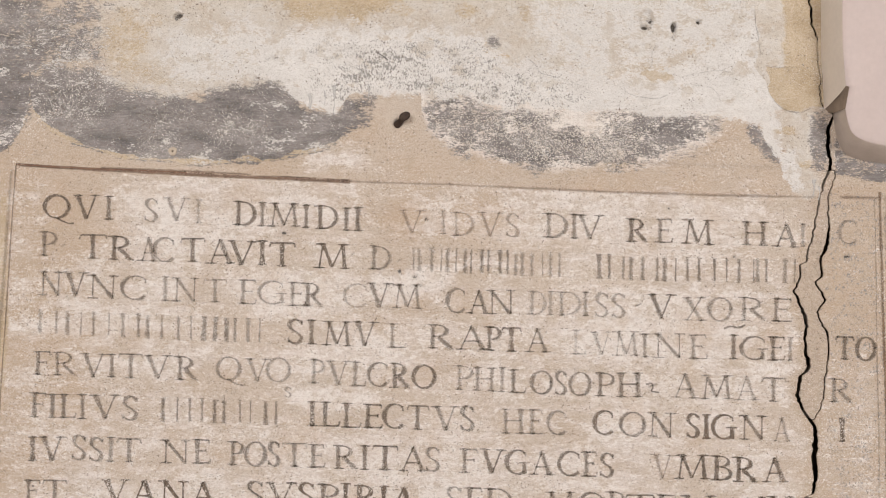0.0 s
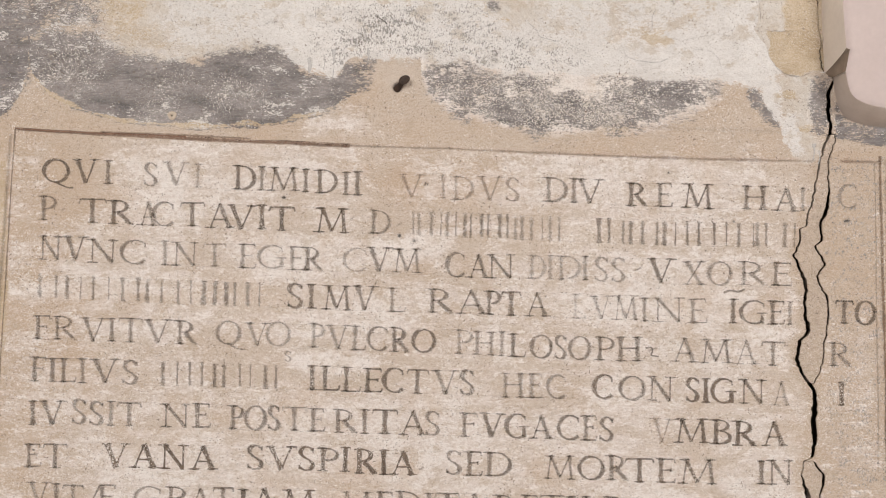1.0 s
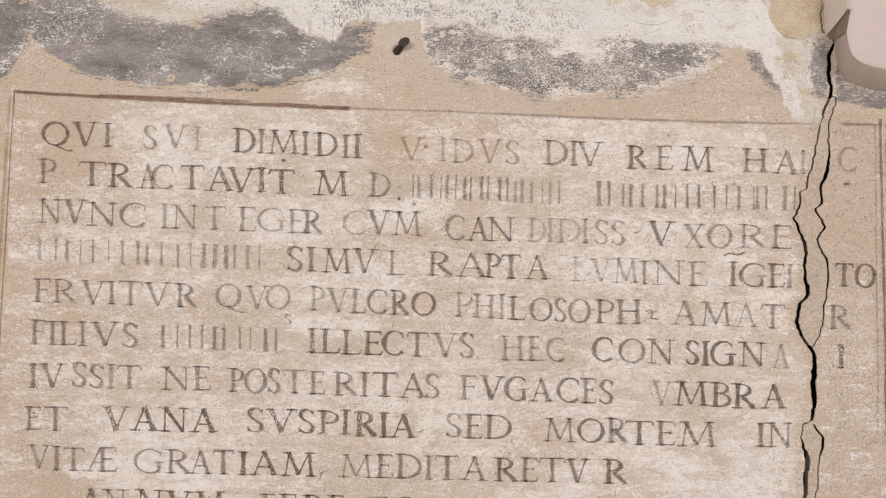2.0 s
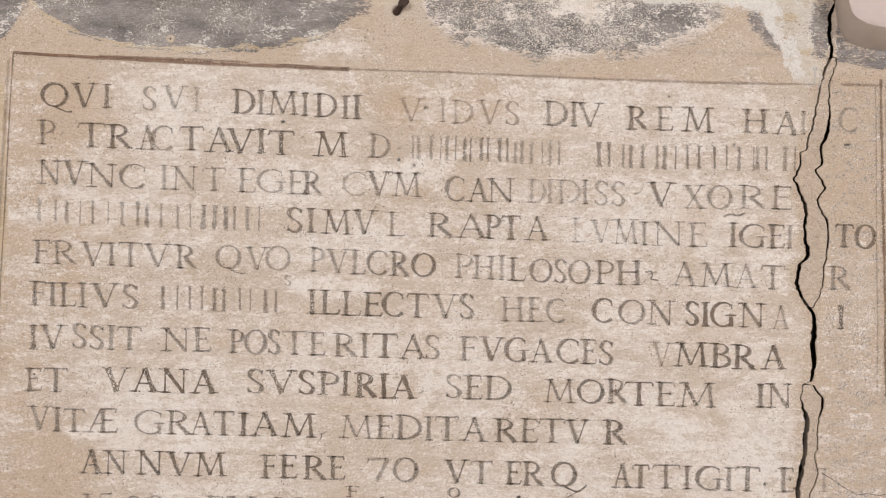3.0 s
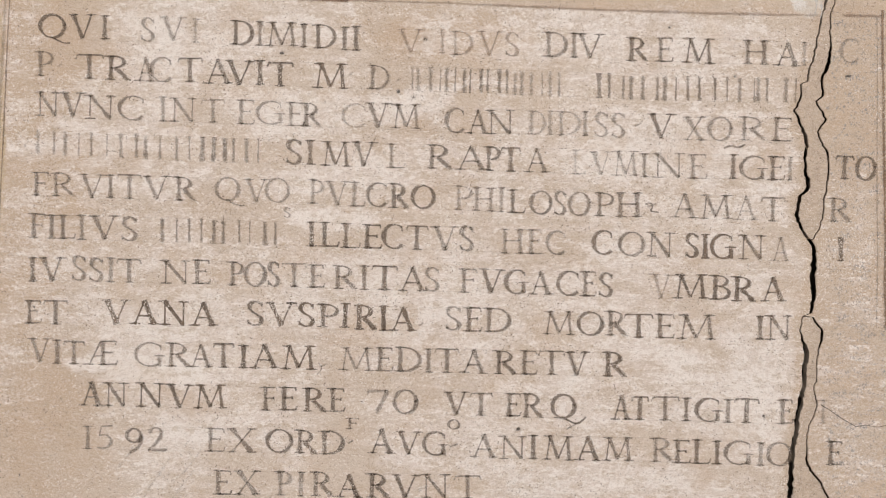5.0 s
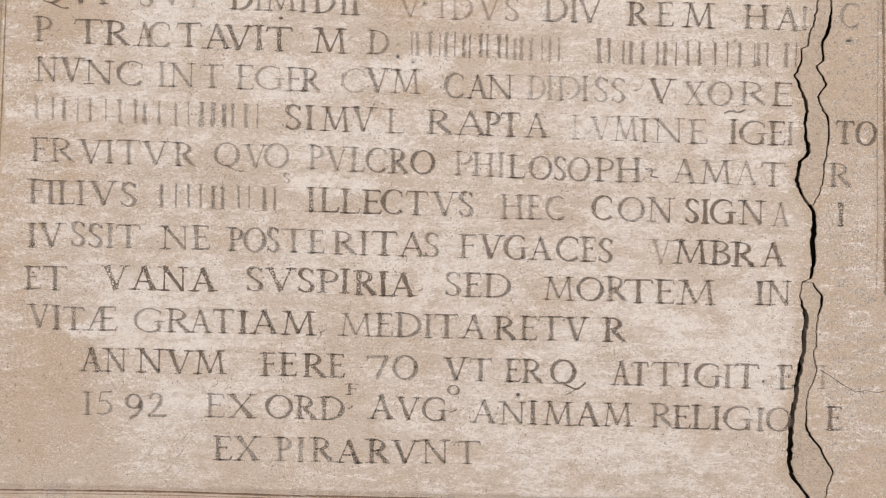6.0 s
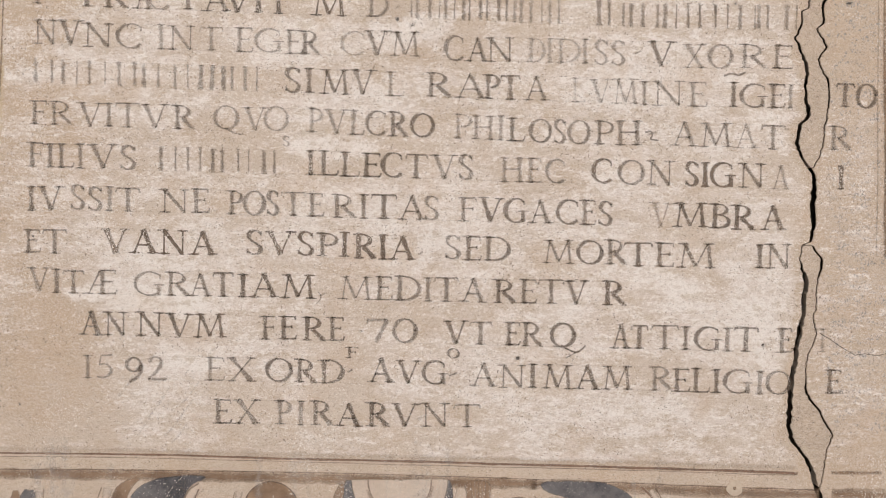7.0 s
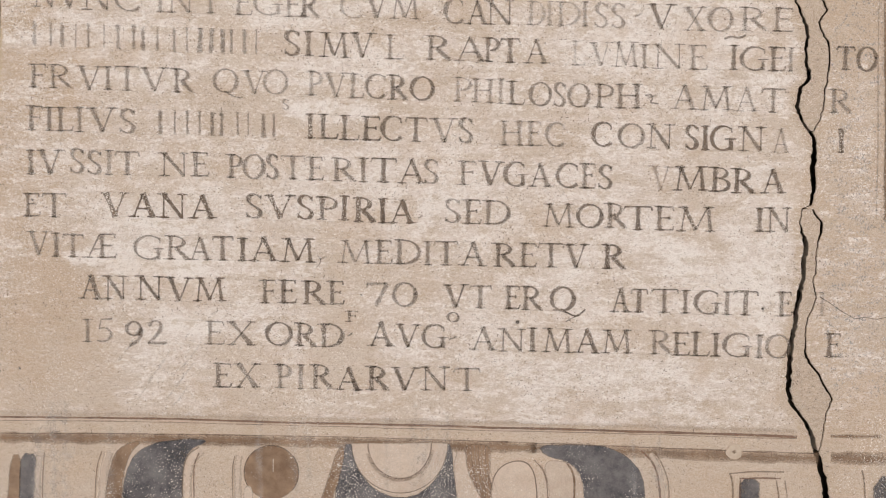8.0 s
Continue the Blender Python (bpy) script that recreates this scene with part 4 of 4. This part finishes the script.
def wall_plug(u, v, r, label):
    bm = bmesh.new()
    rings = [[bm.verts.new((wx(u + k * r * math.cos(a) * (1 + 0.12 * math.sin(3 * a + u))), WALL - h, wz(v + k * r * math.sin(a)))) for a in [2 * math.pi * i / 18 for i in range(18)]]
             for k, h in ((1.0, -0.001), (0.9, 0.0009), (0.5, 0.0011), (0.22, 0.0004), (0.19, -0.006))]
    for a, b in zip(rings[:-1], rings[1:]):
        for i in range(18):
            bm.faces.new((a[i], a[(i + 1) % 18], b[(i + 1) % 18], b[i]))
    tagged(part("wall_plug", bm, PALE), label, "wall plug")


ribbon("brush_mark", "981,1057 1003,1060 1023,1071 1037,1058", 3, INK[0], wall_marks, 1, 0.75, wobble=2)
ribbon("brush_mark", "1003,1079 1021,1069 1039,1056", 2.2, INK[0], wall_marks, 1, 0.65, wobble=2)
ribbon("brush_mark", "1280,582 1292,577 1306,581 1318,575", 3.2, INK[0], wall_marks, 1, 0.7)
ribbon("brush_mark", "564,959 572,969 562,981", 2.5, INK[0], wall_marks, 1, 0.6)
ribbon("brush_mark", "1142,680 1152,676 1156,686 1150,692 1166,694", 3.2, INK[0], wall_marks, 1, 0.75)
PALE = plain_material("pale_filler", (0.47, 0.385, 0.305), (0.56, 0.475, 0.39), 120, 0.9, 0.3)
wall_plug(305, 268, 8, "small pale filler plug with a drilled hole")
wall_plug(1306, 1313, 15, "round pale filler patch with a drilled hole")

for base, slope, text in LINES:
    words = [w.split(" ") for w in text.split("; ")]
    u0, u1 = float(words[0][1]) - 12, min(max(float(w[2]) for w in words), 1400.0)
    a, b = (u0, base + slope * u0), (u1, base + slope * u1)
    for up in (0, CAP):
        ribbon("ruled_line", [(a[0], a[1] - up), ((a[0] + b[0]) / 2, (a[1] + b[1]) / 2 - up), (b[0], b[1] - up)], 1.3, INK[2], wall_marks, 1, 0.12, rounds=0)

# dark surface ribbons: hairline gaps, and painted shade along broken plaster edges
DARKLINE = paint_material("gap_and_edge_shade", (0.05, 0.035, 0.025), (0.12, 0.09, 0.07), 1.0)
ribbon("hairline_crack", "1454,1035 1474,1047 1495,1062 1517,1076 1535,1073 1557,1076 1573,1072", 1.3, DARKLINE, north, 1, 0.75, "hairline crack", rounds=0, wobble=3)
ribbon("hairline_crack", "1458,70 1462,95 1458,130 1456,150", 1.2, DARKLINE, north, 1, 0.7, rounds=0, wobble=3)
ribbon("hairline_crack", "668,93 676,98 686,105", 2.0, DARKLINE, north, 1, 0.8, rounds=0)
ribbon("hairline_crack", "655,74 660,71 668,70", 1.6, DARKLINE, north, 1, 0.7, rounds=0)
ribbon("hairline_crack", "930,98 948,112 958,128 990,135 1030,150", 1.3, DARKLINE, north, 1, 0.35, rounds=0, wobble=4)
ribbon("plaster_edge", "1337,-20 1340,40 1346,60 1343,100 1339,114 1341,122 1352,136 1362,160 1374,180 1392,195 1418,200 1436,190 1452,188", 1.7, DARKLINE, north, 1, 0.39, "dark line for the shade of a broken plaster edge", rounds=1, wobble=6)
ribbon("plaster_edge", "1362,122 1368,117 1390,119 1414,118", 1.7, DARKLINE, north, 1, 0.29, rounds=1, wobble=3)
ribbon("plaster_edge", "1228,150 1258,152 1272,166 1278,182", 1.7, DARKLINE, north, 1, 0.29, rounds=1, wobble=3)
ribbon("plaster_edge", "1206,136 1240,131 1268,124 1300,128", 1.7, DARKLINE, north, 1, 0.24, rounds=1, wobble=3)
ribbon("plaster_edge", "1103,150 1108,165 1130,172 1165,176 1182,168", 1.7, DARKLINE, north, 1, 0.29, rounds=1, wobble=3)
ribbon("plaster_edge", "1160,80 1153,95 1156,112 1148,122", 1.7, DARKLINE, north, 1, 0.39, rounds=1, wobble=3)
# pale scratches and lime runs
RUNS = paint_material("lime_wash_runs", (0.62, 0.59, 0.57), (0.71, 0.69, 0.68), 0.85, 0.3)
for a, b, w in (((288, 1222), (342, 1150), 3), ((300, 1230), (330, 1192), 2), ((262, 1180), (300, 1128), 2.5), ((240, 1215), (268, 1170), 2), ((312, 1165), (356, 1112), 2.5), ((205, 1150), (240, 1105), 2), ((735, 1188), (775, 1170), 6)):
    ribbon("scratch", [a, ((a[0] + b[0]) / 2 + 3, (a[1] + b[1]) / 2), b], w * 2.2, RUNS, north, 1, 0.26, rounds=1, wobble=4)
rng = random.Random(3)
for k in range(22):
    u, v0 = rng.choice((rng.uniform(20, 210), rng.uniform(640, 800), rng.uniform(0, 1400))), rng.uniform(1215, 1290)
    v1 = rng.uniform(1360, 1445)
    ribbon("lime_run", [(u, v0), (u + rng.uniform(-5, 5), (v0 + v1) / 2), (u + rng.uniform(-6, 6), v1)], rng.uniform(10, 34), RUNS, north, 8, rng.uniform(0.10, 0.24), rounds=1, wobble=3)
for u, v0, v1, w in ((592, 150, 204, 5), (652, 148, 178, 4), (548, 165, 192, 5), (575, 160, 186, 4), (1450, 330, 356, 5), (1440, 318, 348, 6)):
    ribbon("lime_run", [(u, v0), (u + 2, (v0 + v1) / 2), (u - 1, v1)], w, RUNS, north, 1, 0.85, width_end=w * 0.5, rounds=1, wobble=4)


# ---- lettering: Roman capitals drawn stroke by stroke with a broad brush ----
WIDE = {"I": 0.37, "1": 0.38, ".": 0.3, "|": 0.62, "E": 0.62, "F": 0.6, "L": 0.62, "S": 0.62, "P": 0.68, "R": 0.86, "B": 0.72, "M": 1.25, "N": 1.08, "O": 1.05, "Q": 1.15, "C": 0.92, "G": 1.0, "D": 0.95,
        "H": 1.05, "A": 1.0, "V": 1.0, "T": 0.92, "X": 0.95, "Æ": 1.35, "7": 0.75, "0": 0.9, "5": 0.7, "9": 0.7, "2": 0.75}
# k thick stem, m middling, n hairline, s foot stroke, o part of a ring, c curve through points; box of 1 by 1, base line at 0
GLYPHS = {
    "I": "k .5 0 .5 1;s .5 0;s .5 1",
    "1": "k .5 0 .5 1;s .5 0;s .45 1",
    "H": "k .2 0 .2 1;k .8 0 .8 1;n .2 .52 .8 .52;s .2 0;s .2 1;s .8 0;s .8 1",
    "T": "k .5 0 .5 1;n .05 .965 .95 .965;n .05 .98 0 .8;n .95 .98 1 .8;s .5 0",
    "E": "k .26 0 .26 1;n .26 .97 .9 .97;n .26 .53 .74 .53;n .26 .03 .95 .03;n .9 .98 .93 .82;n .74 .6 .75 .45;n .94 .02 1 .2;s .24 0;s .24 1",
    "F": "k .28 0 .28 1;n .28 .97 .94 .97;n .28 .53 .78 .53;n .94 .98 .98 .82;n .78 .6 .79 .45;s .28 0;s .24 1",
    "L": "k .26 0 .26 1;n .26 .03 .94 .03;n .94 .02 1 .22;s .24 0;s .26 1",
    "P": "k .26 0 .26 1;n .26 .97 .45 .97;o .42 .72 .54 .25 90 -90;n .26 .47 .45 .47;s .26 0;s .2 1",
    "R": "k .2 0 .2 1;n .2 .97 .36 .97;o .34 .74 .36 .23 90 -90;n .2 .51 .36 .51;k .4 .5 .88 .03;n .86 .03 1 .02;s .2 0;s .15 1",
    "B": "k .24 0 .24 1;n .24 .97 .42 .97;o .4 .76 .42 .21 90 -90;n .24 .55 .4 .55;o .4 .29 .54 .26 90 -90;n .24 .03 .42 .03;s .18 0;s .18 1",
    "D": "k .2 0 .2 1;n .2 .97 .42 .97;o .38 .5 .56 .47 90 -90;n .2 .03 .42 .03;s .16 0;s .16 1",
    "O": "o .5 .5 .44 .48 0 372",
    "0": "o .5 .5 .4 .49 0 372",
    "Q": "o .46 .5 .42 .48 0 372;c .4 .07 .55 -.02 .72 -.12 .92 -.2 1.08 -.18",
    "C": "o .56 .5 .5 .48 48 318;n .9 .9 .92 .7",
    "G": "o .53 .5 .48 .48 48 308;n .86 .9 .88 .72;k .84 .02 .84 .42;s .84 .44",
    "S": "c .84 .84 .6 1 .28 .96 .14 .76 .3 .57 .66 .44 .86 .26 .74 .05 .4 0 .12 .14;n .86 .95 .86 .76;n .11 .24 .11 .05",
    "V": "k .15 1 .52 0;n .52 .02 .86 1;s .15 1;s .87 1",
    "A": "n .14 0 .5 1;k .47 1 .85 0;n .25 .35 .74 .35;s .14 0;s .86 0",
    "M": "n .13 0 .22 1;k .2 1 .5 .06;n .5 .06 .79 1;k .79 1 .87 0;s .13 0;s .87 0;s .17 1;s .82 1",
    "N": "n .18 0 .18 1;k .15 1 .82 .02;n .82 0 .82 1;s .18 0;s .82 1;s .13 1",
    "X": "k .17 1 .83 0;n .17 0 .83 1;s .17 0;s .17 1;s .83 0;s .83 1",
    "Æ": "n .08 0 .46 1;k .53 0 .53 1;n .46 .97 .93 .97;n .53 .52 .86 .52;n .53 .03 .96 .03;n .23 .38 .53 .38;n .93 .98 .95 .82;n .96 .02 1 .2;s .08 0;s .53 0",
    "7": "m .04 .94 .94 .97;k .92 .97 .42 0;n .04 .97 .03 .78",
    "5": "n .34 .96 .9 .99;n .34 .96 .24 .56;c .24 .56 .55 .6 .82 .44 .8 .16 .5 0 .1 .04",
    "9": "o .45 .68 .36 .29 0 372;c .81 .68 .8 .4 .6 .12 .2 -.05",
    "2": "c .12 .74 .28 .97 .64 .96 .76 .7 .5 .34 .06 .03;m .06 .04 .96 .04;n .94 .03 1 .2",
    "|": "k .2 0 .2 1;m .74 0 .74 1",
    ".": "m .1 .2 .9 .7",
}
NIB = {"k": 9.4, "m": 6.4, "n": 3.9}


def letter(ch, u0, u1, v, fade, tone, cap, parent, rng):
    """One capital, its strokes joined in one mesh, never twice the same."""
    w, lean, scale = u1 - u0, 0.021 + rng.uniform(-0.02, 0.02), max(cap / CAP, 0.66)
    verts, faces, edges = [], [], []
    strokes = GLYPHS[ch].split(";")
    if ch == "|":
        a, b = rng.uniform(0.12, 0.3), rng.uniform(0.62, 0.86)
        strokes = ["%s %.3f 0 %.3f 1" % (rng.choice("kkm"), a, a), "%s %.3f 0 %.3f 1" % (rng.choice("nmk"), b, b)]
    for k, spec in enumerate(strokes):
        kind, *nums = spec.split(" ")
        nums = [float(n) for n in nums]
        if kind == "s":
            reach = min(9.5 * scale, w * 0.5) * rng.uniform(0.85, 1.1)
            side = 1 if nums[1] < 0.5 else -1
            p = np.array([(nums[0] * w + reach * t, nums[1] * cap + side * 1.0) for t in (-1, -0.5, 0, 0.5, 1)])
            wide = scale * np.array([2.4, 3.2, 4.8, 3.2, 2.4])
        elif kind in "oc":
            if kind == "o":
                cx, cz, rx, rz, a0, a1 = nums
                p = np.array([(cx + rx * math.cos(a), cz + rz * math.sin(a)) for a in np.linspace(radians(a0), radians(a1), 26)]) * (w, cap)
            else:
                p = smooth_line(np.array(nums).reshape(-1, 2) * (w, cap), 2)
            d = np.gradient(p, axis=0)
            turn = np.abs(np.sin(np.arctan2(d[:, 1], d[:, 0]) - radians(-14)))
            wide = scale * (3.4 + 6.2 * turn ** 1.7)
        else:
            p = dense(np.array([(nums[0] * w, nums[1] * cap), (nums[2] * w, nums[3] * cap)]), 5)
            wide = np.full(len(p), NIB[kind] * scale * (0.8 if ch in "MN" and kind == "k" else 1.0))
            if len(p) > 4:
                wide = wide * (1 + 0.14 * np.cos(np.linspace(0, 2 * math.pi, len(p))))
        p = p + (rng.uniform(-0.5, 0.5), rng.uniform(-0.5, 0.5))
        wide = wide * (0.95 + 0.5 * (field(p[:, 0] + u0, p[:, 1] + v, 14, 61, 3) - 0.5))
        q, f, e = stroke_mesh(p, wide)
        base = len(verts)
        verts.extend((wx(u0 + x + z * lean), WALL - 0.0002 - 0.00003 * k, wz(v + x * lean - z)) for x, z in q)
        faces.extend(tuple(base + i for i in g) for g in f)
        edges.extend(e)
    me = bpy.data.meshes.new("letter")
    me.from_pydata(verts, [], faces)
    rim = me.attributes.new("edge", "FLOAT", "POINT")
    rim.data.foreach_set("value", np.asarray(edges, dtype=np.float32))
    me.materials.append(INK[int(tone)])
    ob = new("letter", me)
    for hu, hv, ru, rv, k in HAZE:
        fade *= 1 - 0.22 * k * float(blot((u0 + u1) / 2, v - 20, hu, hv, ru, rv, 0.7))
    ob.color = (min(1, fade * rng.uniform(0.88, 1.08)), 1, 1, 1)
    ob.parent = parent
    return ob


def inscription():
    rng = random.Random(7)
    for base, slope, text in LINES:
        row = tagged(new("inscription_line"), "line of faded grey painted Roman capitals on plaster", "lettering", "lines of the inscription")
        for item in text.split("; "):
            word, u0, u1, fade, *rest = item.split(" ")
            tone, drop, cap = [float(n) for n in rest] + [0, 0, CAP][len(rest):]
            u0, u1, fade = float(u0), float(u1), float(fade)
            v0, v1 = base + slope * u0 + drop, base + slope * u1 + drop
            if word == ".":
                letter(".", u0, u1, v0, fade, tone, 11, row, rng)
                continue
            widths = [WIDE[c] * CAP for c in word]
            gap = 0 if len(word) == 1 else min(3.5, 0.05 * (u1 - u0) / (len(word) - 1))
            k = (u1 - u0 - gap * (len(word) - 1)) / sum(widths)
            u = u0
            for c, w in zip(word, widths):
                v = v0 + (v1 - v0) * (u - u0) / max(u1 - u0, 1)
                letter(c, u, u + w * k, v + rng.uniform(-0.8, 0.8), fade, tone, cap * rng.uniform(0.97, 1.03), row, rng)
                u += w * k + gap


inscription()
